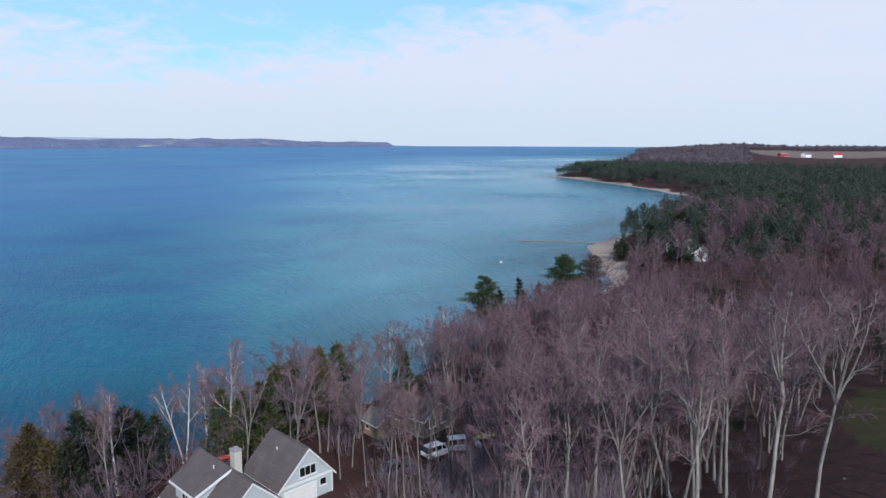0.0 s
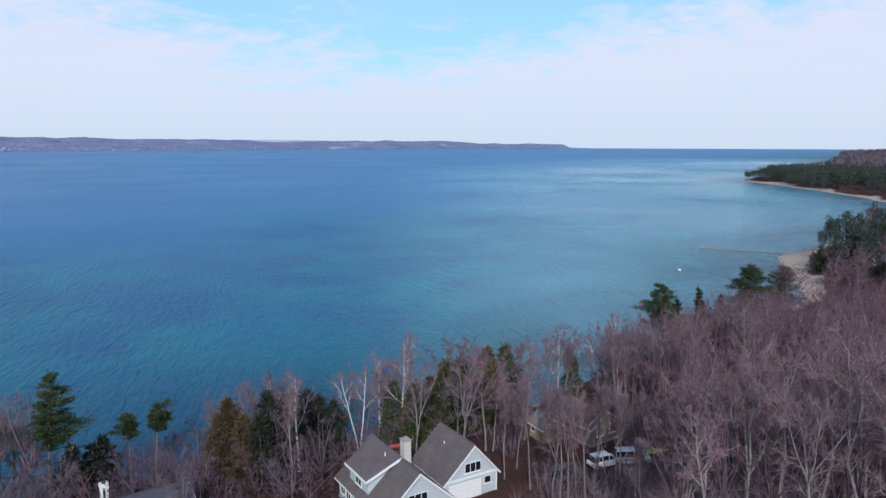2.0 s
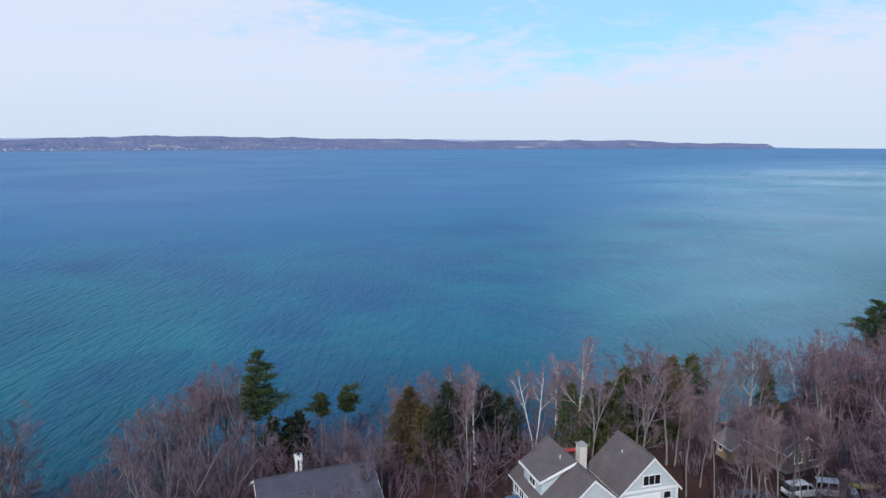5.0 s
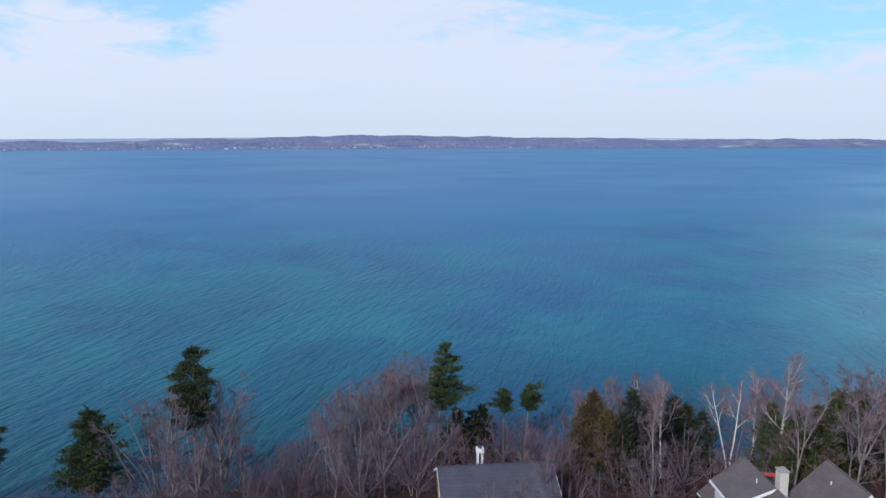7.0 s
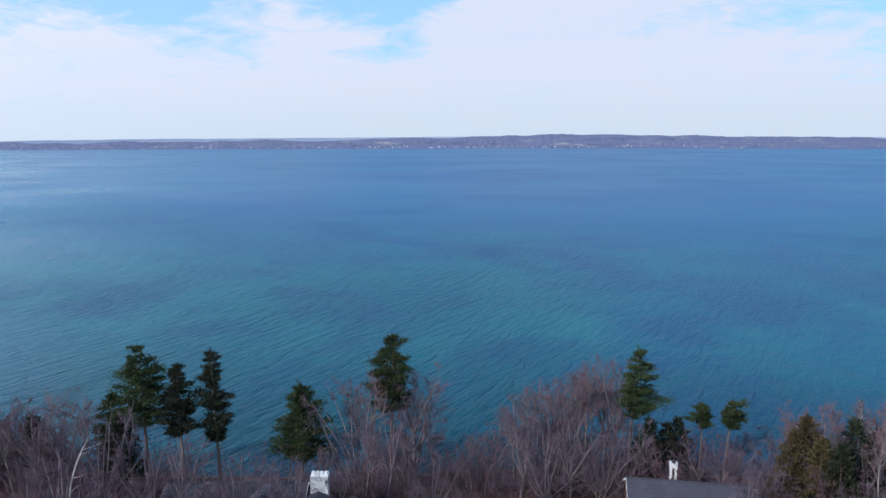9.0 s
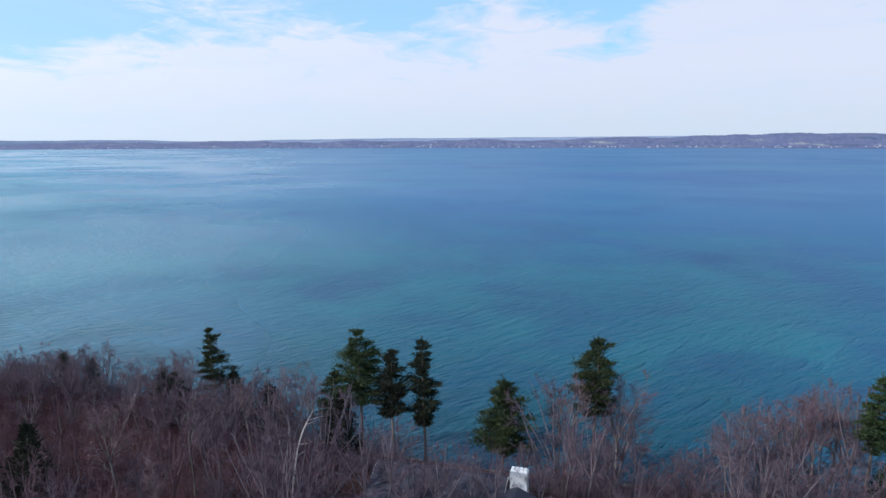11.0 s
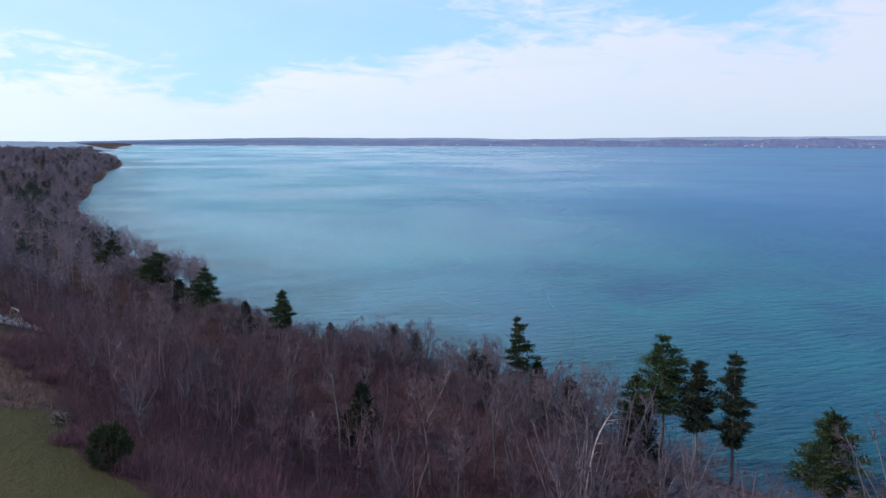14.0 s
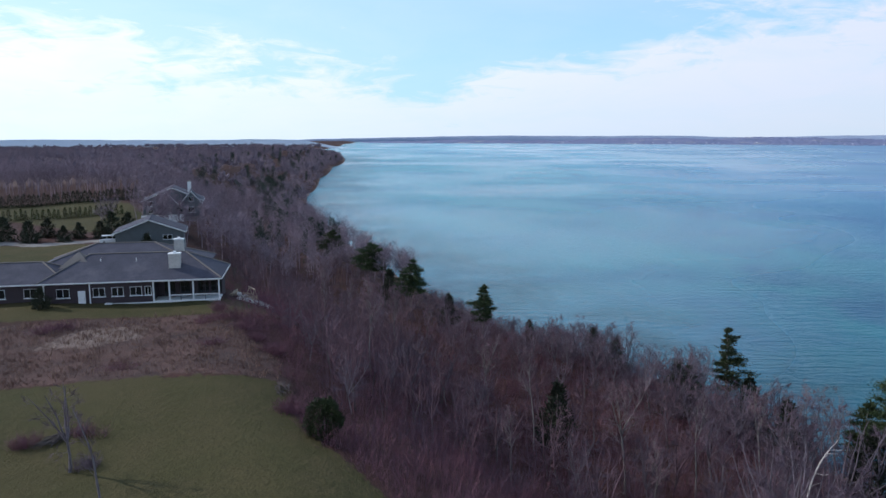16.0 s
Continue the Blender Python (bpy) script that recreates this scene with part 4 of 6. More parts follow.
def bluff_room(x, y):
    """How tall the bluff's trees may grow: their tops step down towards the lake."""
    turn, r = math.degrees(math.atan2(-x, y)), math.hypot(x, y)
    up = float(np.interp(turn, [82, 86.5, 90, 93, 96, 98.5, 101.5, 104.5, 107.3, 110, 113.3, 115, 118.4, 121, 124, 125.6, 127.4, 130], [-19.5, -17.4, -16.6, -17.4, -16.4, -15.2, -14.6, -14.8, -14.0, -14.8, -14.2, -13.4, -12.3, -11.9, -10.0, -8.6, -7.0, -6.0]))
    return 48 + r * math.tan(radians(up + 0.35)) - ground_at(x, y)


def open_view(x, y):
    """Off the clearing before the cabin and the parked cars."""
    return math.degrees(math.atan2(-x, y)) < -5.0 or math.hypot(x, y) > 98


# wood on the rise to the north
for i, (x, y) in enumerate(places(96, (-41, 1), (52, 130), 5.0, 9, seed=3, ok=open_view)):
    s = min(random.uniform(0.86, 1.1), (headroom(x, y) + random.uniform(-1.5, 0.8)) / 17.5)
    if s > 0.45 and (i % 3 or math.atan2(-x, y) > -0.33):
        put(hard[i % 6], x, y, s, group="north wood")
# round the shingled house and the cabin
for i, (x, y) in enumerate(places(30, (-2, 33), (76, 120), 4.2, seed=5)):
    put((hard + slim)[i % 10], x, y, random.uniform(0.68, 0.85) if i % 10 < 6 else random.uniform(1.0, 1.3), group="trees round the house")
# low trees along the shore lots
for i, (x, y) in enumerate(places(34, (32, 92), (78, 106), 3.4, seed=8)):
    put(slim[i % 4], x, y, random.uniform(0.62, 0.98), group="shore trees")
# thin trunks before the cabin and the cars
for i, (turn, r, tall) in enumerate([(8.6, 84, 14), (7.6, 87, 13), (6.4, 82, 14), (5.0, 86, 12), (3.9, 80, 14), (2.6, 84, 13), (1.2, 82, 14), (0.2, 85, 13), (-1.0, 83, 14), (-2.2, 86, 13), (9.6, 92, 13), (4.4, 92, 10), (2.0, 88, 11), (3.2, 77, 13), (1.8, 79, 14), (0.8, 90, 12), (-0.4, 78, 14)]):
    x, y = polar(turn, r)
    put((hard[1], hard[3])[i % 2], x, y, tall / 17, group="trees round the house", stretch=1.05)
# slim trees down the brushy bluff
SLIM_TALL, HARD_TALL = (9.6, 8.6, 10.6, 7.4), (17.5, 16.5, 17.5, 15.5, 17.5, 16.5)
for count, turn, r, gap, seed, most, low, high in ((66, (84, 131), (64, 150), 4.2, 9, 75, 0.62, 1.1), (78, (88, 129), (84, 215), 3.4, 14, 28, 0.95, 1.5), (14, (120, 136), (100, 170), 5.0, 12, 62, 0.75, 1.05)):
    for i, (x, y) in enumerate(places(count, turn, r, gap, seed=seed, most=most)):
        k = (0, 2, 1, 0, 3)[i % 5]
        tall = min(random.uniform(low, high) * SLIM_TALL[k], bluff_room(x, y) * random.uniform(0.8, 1.06))
        if tall > 2.5:
            put(slim[k], x, y, tall / SLIM_TALL[k], group="bluff trees")
# larger pale trees that stand out on the bluff
for k, (x, y, tall) in enumerate([(-76.1, -50.0, 13.7), (-78.9, -16.9, 15.5), (-87.3, -2.9, 12.4), (-84.3, -30.0, 14.5), (-82.3, -9.5, 13.2), (-64.5, -25.3, 9.8), (-70.5, -12.0, 11.5), (-92.0, -40.0, 13.0), (-100.0, -60.0, 13.5), (-112.0, -78.0, 13.0), (-122.0, -92.0, 12.5), (-80.0, -60.0, 9.0)]):
    put(hard[(1, 5, 3, 1, 3, 1)[k % 6]], x, y, min(tall, bluff_room(x, y)) / HARD_TALL[(1, 5, 3, 1, 3, 1)[k % 6]], group="bluff trees")


def at_top(turn, up, r):
    """Where a tree stands and how tall it is, from the direction of its top and its distance."""
    x, y = polar(turn, r)
    while inland(x, y)[0] < 5:
        r -= 1.0
        x, y = polar(turn, r)
    return x, y, 48 + r * math.tan(radians(up)) - ground_at(x, y)


# birches and larger bare trees by the shore
for k, (turn, up, r) in enumerate([(17.2, -14.6, 98), (20.8, -17.2, 96), (19.0, -16.8, 100), (27.5, -17.5, 92), (31.5, -19.0, 90), (25.8, -17.8, 88), (4.2, -13.8, 118), (0.8, -14.3, 122), (-0.5, -13.0, 128)]):
    x, y, tall = at_top(turn, up, r)
    put(white[k % 3], x, y, tall / (15, 14, 13)[k % 3])
for k, (turn, up, r) in enumerate([(12.2, -16.0, 86), (10.2, -15.2, 92), (7.0, -15.3, 96), (62.0, -17.3, 100), (46.5, -17.2, 92), (47.8, -18.0, 90), (13.8, -15.0, 104), (66.5, -18.5, 96), (48.0, -17.3, 93), (49.3, -17.8, 90), (50.6, -18.4, 94), (52.0, -19.2, 90), (53.4, -20.2, 92), (45.4, -17.6, 95), (65.2, -18.0, 98), (87.0, -17.5, 104), (90.0, -17.2, 108)]):
    x, y, tall = at_top(turn, up, r)
    put((hard[2], hard[5], hard[0])[k % 3], x, y, tall / (18, 17, 18)[k % 3])
# bushy saplings before the shore lots
for i, (turn, up, r) in enumerate([(45.8, -16.7, 90), (47.4, -16.6, 92), (49.2, -17.4, 90), (51.0, -18.6, 88), (52.8, -19.8, 86), (55.0, -21.6, 86), (57.0, -23.2, 82), (43.4, -20.5, 86), (62.0, -17.6, 92), (66.4, -18.2, 88),
                                   (62.2, -21.4, 80), (64.2, -21.0, 79), (66.0, -21.6, 80), (46.4, -21.2, 79), (48.6, -20.9, 78), (50.8, -21.8, 78), (53.0, -22.8, 77), (36.9, -21.4, 84), (38.6, -22.4, 82), (33.8, -20.8, 90), (31.8, -20.4, 88),
                                   (86.4, -18.4, 86), (88.6, -18.0, 90), (90.8, -18.0, 94), (84.4, -19.6, 90), (74.0, -23.6, 72), (76.4, -23.2, 70), (78.8, -22.8, 72), (81.2, -22.0, 74), (83.4, -21.4, 76), (71.8, -24.6, 70), (82.4, -23.8, 66),
                                   (27.0, -19.8, 88), (33.5, -25.0, 71), (36.4, -26.0, 67), (39.6, -26.2, 67), (34.6, -23.4, 76), (60.4, -23.4, 74), (68.4, -24.2, 74), (89.5, -21.2, 70), (90.3, -21.8, 68), (88.2, -22.4, 68)]):
    x, y, tall = at_top(turn, up, r)
    k = (2, 1, 0, 3, 2, 0)[i % 6]
    put(slim[k], x, y, max(3.0, tall) / SLIM_TALL[k], group="shore trees")
# pale beeches at the near edge of the north wood
for k, (turn, r, tall) in enumerate([(-10.2, 60, 18.0), (-10.9, 61, 17.5), (-12.2, 63, 17.5), (-14.9, 58, 17), (-19.5, 57, 17.5), (-23.1, 56, 18), (-25.9, 57, 18), (-29.2, 60, 18), (-5.9, 62, 14.5), (-8.0, 64, 15.5), (-16.8, 66, 17.5), (-2.9, 66, 12)]):
    x, y = polar(turn, r)
    j = (0, 5, 2, 3, 4, 1)[k % 6]
    put(hard[j], x, y, min(tall, headroom(x, y)) / HARD_TALL[j], group="north wood")
for ob in hard + slim + white:
    drop(ob)

def leaning_snag():
    """A dead white birch, bowed towards the lake, with a few bare limbs."""
    x, y = polar(89.1, 74)
    ob = thing("birch_tree", pose(x, y, ground_at(x, y)), "dead white birch bowed over with few bare limbs", "birch tree")
    rng = np.random.RandomState(4)
    right = np.array([math.cos(radians(88)), math.sin(radians(88)), 0])
    t = np.linspace(0, 1, 9)[:, None]
    pts = right * (2.3 * t ** 1.9) + np.array([0, 0, 1.0]) * (15.4 * t - 2.6 * t ** 4 - 0.3) + rng.normal(size=(9, 3)) * 0.06
    s, limb = Shape(), Shape()
    s.tube(pts, 0.115 * (1 - t[:, 0]) ** 0.7 + 0.025, 7)
    for f in (0.55, 0.66, 0.74, 0.82, 0.88, 0.93, 0.97):
        at, way = along(pts, f)
        lp = bent(rng, at, unit(way * 0.4 + right * rng.uniform(0.2, 0.9) + rng.normal(size=3) * 0.3), rng.uniform(0.9, 2.0), 4, 0.18, 0.02)
        limb.tube(lp, np.linspace(0.035, 0.010, 5), 4)
    part("trunk", s.mesh("trunk", BIRCH), None, ob, smooth=True)
    tagged(part("branching", limb.mesh("branching", BIRCH), None, ob), kind="stuff")


leaning_snag()
# pines and cedars, each by its own top
PINE = "white pine with tiers of green needles above a bare trunk"
for turn, up, r, seed, reach, bare, dark, power, side in [
        (83.1, -15.0, 104, 1, 3.4, 0.46, 0, 0.75, None), (80.3, -16.6, 105, 2, 2.3, 0.46, 1, 0.65, None), (77.7, -16.0, 104, 3, 1.75, 0.36, 1, 0.45, None), (85.6, -18.2, 104, 4, 2.4, 0.44, 0, 0.8, None),
        (71.3, -18.6, 93, 5, 3.8, 0.30, 0, 1.0, None), (63.8, -15.6, 100, 6, 2.6, 0.52, 0, 0.62, None), (44.2, -15.9, 90, 7, 3.0, 0.50, 0, 0.6, 0.8), (36.8, -19.2, 90, 8, 1.5, 0.74, 0, 0.5, 0.4),
        (38.7, -19.8, 91, 28, 1.7, 0.76, 0, 0.5, 3.6), (41.4, -21.3, 90, 29, 2.3, 0.24, 1, 0.9, None), (94.7, -14.2, 118, 9, 2.9, 0.40, 0, 0.9, 1.4), (114.0, -11.9, 146, 10, 2.3, 0.30, 0, 0.9, None),
        (119.9, -9.8, 165, 11, 3.2, 0.34, 0, 0.95, None), (123.1, -8.5, 190, 12, 4.8, 0.42, 0, 0.85, None), (126.0, -7.4, 225, 13, 3.6, 0.34, 0, 0.9, None), (-3.2, -10.9, 185, 14, 3.2, 0.45, 0, 0.6, None),
        (-9.7, -9.1, 205, 15, 4.6, 0.36, 0, 0.6, None), (-11.8, -9.0, 212, 16, 3.9, 0.32, 0, 0.75, None), (-6.6, -10.9, 190, 17, 2.0, 0.12, 1, 1, None), (-7.5, -11.3, 194, 18, 1.9, 0.12, 1, 1, None),
        (-4.6, -11.9, 188, 19, 2.6, 0.2, 1, 0.9, None), (-18.9, -5.2, 300, 20, 6.0, 0.24, 0, 0.6, None), (-16.2, -6.2, 292, 21, 3.6, 0.09, 1, 1.0, None), (-20.6, -5.6, 310, 22, 5.6, 0.2, 1, 0.7, None),
        (-14.2, -7.6, 282, 23, 3.0, 0.08, 1, 1.0, None), (-17.4, -7.0, 285, 24, 4.4, 0.15, 1, 0.8, None), (-22.6, -7.2, 290, 25, 5.0, 0.2, 0, 0.7, None), (-15.6, -8.6, 262, 26, 4.2, 0.12, 0, 0.8, None),
        (-24.8, -7.6, 280, 27, 4.6, 0.2, 0, 0.7, None), (-18.4, -8.4, 262, 30, 4.6, 0.15, 0, 0.7, None), (-26.6, -5.4, 330, 31, 4.2, 0.2, 0, 0.8, None), (-29.5, -6.0, 310, 32, 4.4, 0.2, 1, 0.8, None)]:
    x, y, tall = at_top(turn, up, r)
    ob = pine_tree("pine_tree", seed, PINE if not dark else "dark pine with dense drooping needle tiers by the lake", max(4.0, tall), reach, bare, NEEDLE_DARK if dark else NEEDLE, shape_power=power, side=side)
    ob.matrix_basis = pose(x, y, ground_at(x, y), 0, 0, seed * 77 if side is None else 0)

green_cedar = cedar_tree("cedar_tree", 3, "dense green cedar among bare trees", 9, 1.9)
rust_cedar = cedar_tree("cedar_tree", 5, "rust-tinged cedar among bare trees", 9, 1.7, CEDAR_RUST)
dark_fir = cedar_tree("fir_tree", 8, "dark ragged fir among bare trees", 9, 2.0, NEEDLE_DARK, "fir tree", count=2600, blade=0.36)
for kind, turn, up, r in [(0, 14.9, -18.6, 97), (0, 16.3, -19.2, 96), (0, 17.9, -18.8, 98), (0, 13.6, -17.6, 100), (0, 12.4, -17.0, 102), (0, 11.0, -18.2, 103), (1, 31.2, -19.4, 88), (1, 32.2, -20.6, 87), (1, 30.2, -20.6, 86),
                          (2, 28.2, -19.0, 89), (2, 26.7, -19.8, 90), (2, 25.0, -19.2, 92), (2, 24.1, -19.8, 93), (2, 28.9, -20.8, 85), (1, 10.0, -15.8, 108), (0, 8.6, -15.6, 112), (2, 22.9, -20.4, 94), (0, 3.2, -17.0, 118),
                          (2, 84.8, -20.2, 92), (2, 40.4, -20.8, 92), (2, 42.6, -21.4, 88), (2, 98.4, -17.0, 108), (2, 97.6, -17.2, 110), (2, 105.0, -14.9, 136), (2, 103.2, -15.6, 128), (2, 107.8, -19.6, 92),
                          (2, 93.2, -17.6, 116), (2, 110.2, -14.6, 142), (2, 116.8, -12.6, 150), (2, 121.6, -10.8, 172), (2, 90.4, -19.2, 104)]:
    x, y, tall = at_top(turn, up, r)
    put((green_cedar, rust_cedar, dark_fir)[kind], x, y, max(4.0, tall) / 9 * random.uniform(0.95, 1.05) if tall < 14 else 1.5, stretch=1.0)
for ob in (green_cedar, rust_cedar, dark_fir):
    drop(ob)

def far_clump_kind(seed, tall=11.0, wide=5.5, blades=60):
    """A far patch of leafless canopy."""
    rng = np.random.RandomState(seed)
    s = Shape()
    d = rng.normal(size=(blades, 3))
    d[:, 2] = np.abs(d[:, 2])
    d /= np.linalg.norm(d, axis=1)[:, None]
    base = d * np.array([wide, wide, tall * 0.55]) * rng.uniform(0.4, 1, (blades, 1)) + np.array([0, 0, tall * 0.4])
    s.slivers(base, base + (d + rng.normal(size=d.shape) * 0.5 + np.array([0, 0, 0.6])) * 2.4, 0.7, rng)
    return s.arrays()


# farther woods, nobody could count them
far_bare = [far_bare_kind(i, 15) for i in range(5)]
far_pine = [far_pine_kind(i, 13) for i in range(6)]
mid_pine = [far_pine_kind(20 + i, 15, 3.1, 620, 0.62) for i in range(5)]


def stand(spots, low, high):
    rng = np.random.RandomState(len(spots))
    xs, ys = np.array([p[0] for p in spots]), np.array([p[1] for p in spots])
    return [(x, y, z, s, h) for x, y, z, s, h in zip(xs, ys, height(xs, ys), rng.uniform(low, high, len(xs)), rng.uniform(0.85, 1.15, len(xs)))]


def bulk(count, turn, r, seed, near=3.0, most=1e9, ok=None):
    """Places in a far sector, all at once."""
    rng = np.random.RandomState(seed)
    a, d = np.radians(rng.uniform(*turn, count * 3)), np.sqrt(rng.uniform(r[0] ** 2, r[1] ** 2, count * 3))
    x, y = -d * np.sin(a), d * np.cos(a)
    i = inland(x, y)
    good = (i > near) & (i < most)
    for p in LAWNS + FIELDS + [BEACH]:
        good &= ~inside(x, y, p)
    if ok is not None:
        good &= ok(x, y)
    return list(zip(x[good], y[good]))[:count]


scatter("far_bare_wood", far_bare, stand(bulk(240, (-42, -8), (180, 420), 1, 12, ok=lambda x, y: (np.degrees(np.arctan2(x, y)) > 17) | (np.hypot(x, y) < 240)), 0.85, 1.1) + stand(bulk(90, (-42, -10), (420, 900), 9, 30), 0.75, 0.95), TWIG_WOOD, "leafless hardwoods massed beyond the rise", "woods")
scatter("near_pines", mid_pine, stand(bulk(80, (-25, -12), (232, 330), 12, 6), 0.4, 0.85) + stand(bulk(430, (-42, -13), (265, 460), 2, 8), 0.55, 1.15), NEEDLE_FAR, "pines mixed among bare trees behind the beach", "woods")
# young firs, added also to darken the shaded gaps between trunks
scatter("understory_firs", mid_pine, stand(places(70, (-41, -20), (88, 200), 5.0, 9, seed=51), 0.3, 0.52), NEEDLE_DARK, "dark young firs under the leafless north wood", "woods")
scatter("pine_wood", far_pine, stand(bulk(2700, (-42, -8), (430, 1060), 3, 5), 0.85, 1.2) + stand(bulk(420, (-20, -7.5), (780, 1080), 13, 2, 90), 0.8, 1.1), NEEDLE_FAR, "dark green pine wood on the point", "woods")
far_clump = [far_clump_kind(i) for i in range(5)]
scatter("far_hill_wood", far_clump, stand(bulk(2600, (-42, -11), (1050, 3300), 4, 6, ok=lambda x, y: (np.abs(np.degrees(np.arctan2(x, y)) - 27.5) > 4.5) | (np.hypot(x, y) > 2300)), 0.8, 1.3), HILL_WOOD, "bare wood on the far hills", "woods")
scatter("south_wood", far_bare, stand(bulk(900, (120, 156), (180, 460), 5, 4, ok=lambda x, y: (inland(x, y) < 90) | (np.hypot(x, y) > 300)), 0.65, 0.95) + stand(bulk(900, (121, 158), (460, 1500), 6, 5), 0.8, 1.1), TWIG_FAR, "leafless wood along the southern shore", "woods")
scatter("south_canopy", far_clump, stand(bulk(1500, (121, 160), (480, 1700), 16, 1), 0.6, 0.95), HAZED_CANOPY, "leafless canopy of the southern woods", "woods")
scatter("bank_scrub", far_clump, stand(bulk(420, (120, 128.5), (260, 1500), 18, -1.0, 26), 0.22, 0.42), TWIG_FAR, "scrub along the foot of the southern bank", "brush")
scatter("south_hills", far_clump, stand(bulk(900, (123.5, 165), (1600, 2600), 19, 5), 0.7, 1.05), HAZED_CANOPY, "hazy woods of the southern horizon", "woods")
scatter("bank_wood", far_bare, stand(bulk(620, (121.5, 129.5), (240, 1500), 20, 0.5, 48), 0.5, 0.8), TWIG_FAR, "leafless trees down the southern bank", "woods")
scatter("south_pines", mid_pine, stand(bulk(95, (125.5, 132), (230, 560), 7, 3, 55), 0.5, 0.9) + stand(bulk(110, (121, 140), (420, 1400), 8, 5, 120), 0.7, 1.0), NEEDLE_FAR, "dark pines mixed in along the southern shore", "woods")

# the mass of the near woods between the trees that stand out
mass = [wood_kind(80 + i, coarse=True, tall=17, girth=0.13, first=0.42, limbs=14, reach=0.22, subs=5, twigs=7, fine=0.027, spread=0.95, forks=(4, 3, 2, 5)[i]) for i in range(4)]
thin = [wood_kind(90 + i, coarse=True, tall=9.5, girth=0.07, first=0.35, limbs=8, reach=0.27, subs=4, twigs=9, fine=0.016, spread=1.2, thin=0.6, stems=1 + i % 2, forks=(4, 3, 3, 5)[i]) for i in range(4)]
BARK_MASS, TWIG_MASS = islands(material("wood_bark", (0.165, 0.140, 0.132), (0.075, 0.063, 0.06), 0.4, 0.9, where="World"), 0.2), TWIG_WOOD
scatter("bare_wood", mass, [(x, y, z, min(s, (headroom(x, y) + 3 * smooth(110, 160, math.hypot(x, y))) / 17), h) for x, y, z, s, h in stand(places(250, (-18, 1), (58, 215), 3.0, 9, seed=31, ok=open_view) + places(125, (-42, -18), (58, 215), 4.0, 9, seed=35), 0.8, 1.08) if headroom(x, y) > 7], BARK_MASS, "dense leafless hardwood with pale trunks", "woods", second=TWIG_MASS)
scatter("bluff_wood", thin, [(x, y, z, min(s, bluff_room(x, y) / 10.2), h) for x, y, z, s, h in stand(places(330, (84, 136), (64, 210), 2.6, seed=32, most=72), 0.6, 1.15) if bluff_room(x, y) > 2.5] + stand(places(90, (-6, 84), (74, 112), 2.6, seed=33), 0.6, 0.9), BARK_MASS, "dense slim leafless trees on the bluff", "woods", second=TWIG_MASS)

# brush
low_brush = [brush_kind(50 + i, 16, 0.9, 1.3, 0.012, 1) for i in range(5)]
scatter("ground_brush", low_brush, stand(places(2200, (84, 138), (43, 130), 0.7, seed=41), 0.7, 1.4), TWIG_RED, "low reddish scrub covering the bluff", "brush")
brush = [brush_kind(i) for i in range(6)]
tall_brush = [brush_kind(20 + i, 26, 3.9, 2.4, 0.014) for i in range(4)]
scatter("red_brush", brush + tall_brush[:1], stand(places(2200, (86, 138), (43, 150), 0.8, seed=21, ok=lambda x, y: inland(x, y)[0] > 8), 0.7, 1.25), TWIG_RED, "thicket of leafless reddish brush on the bluff", "brush")
scatter("tan_brush", tall_brush + brush[:2], stand(places(520, (30, 96), (64, 108), 1.3, seed=22), 0.7, 1.15) + stand(places(260, (84, 128), (60, 160), 2.0, seed=23), 0.8, 1.3), TWIG_TAN, "tangle of tan leafless saplings and brush", "brush")
scatter("sapling_brush", tall_brush, stand(places(60, (-5, 9), (76, 96), 1.6, seed=27), 0.9, 1.5) + stand(places(110, (-15, 0), (54, 84), 1.8, seed=29), 1.0, 1.9), TWIG_FAR, "pinkish saplings round the clearing with the cars", "brush")
scatter("undergrowth", brush, stand(places(900, (-40, 84), (46, 118), 1.25, seed=24), 0.4, 1.0), TWIG_TAN, "sparse undergrowth among dead leaves", "brush")

# ---- houses ----
def slab(bm, x0, x1, y0, y1, z0, z1):
    """A box between two corners."""
    v = [bm.verts.new((x, y, z)) for z in (z0, z1) for x, y in ((x0, y0), (x1, y0), (x1, y1), (x0, y1))]
    for f in ((3, 2, 1, 0), (4, 5, 6, 7), (0, 1, 5, 4), (1, 2, 6, 5), (2, 3, 7, 6), (3, 0, 4, 7)):
        bm.faces.new([v[i] for i in f])
    return bm


def box_part(name, coat, parent, *sizes, label=""):
    bm = bmesh.new()
    for s in sizes:
        slab(bm, *s)
    return part(name, bm, coat, parent, label)


def sheet(bm, pts, thick):
    """A flat plate through the points, thickened downwards."""
    top = [bm.verts.new(p) for p in pts]
    low = [bm.verts.new((p[0], p[1], p[2] - thick)) for p in pts]
    bm.faces.new(top)
    bm.faces.new(low[::-1])
    for i in range(len(pts)):
        j = (i + 1) % len(pts)
        bm.faces.new([top[i], low[i], low[j], top[j]])
    return bm


def gable_walls(x0, x1, y0, y1, eave, ridge, middle=None):
    """Walls with gables at both x ends, closed on top under the roof."""
    m = (y0 + y1) / 2 if middle is None else middle
    bm = bmesh.new()
    rows = [[bm.verts.new((x, y, z)) for y, z in ((y0, 0), (y1, 0), (y1, eave), (m, ridge), (y0, eave))] for x in (x0, x1)]
    bm.faces.new(rows[0])
    bm.faces.new(rows[1][::-1])
    for i in range(5):
        j = (i + 1) % 5
        bm.faces.new([rows[0][i], rows[1][i], rows[1][j], rows[0][j]])
    return bm


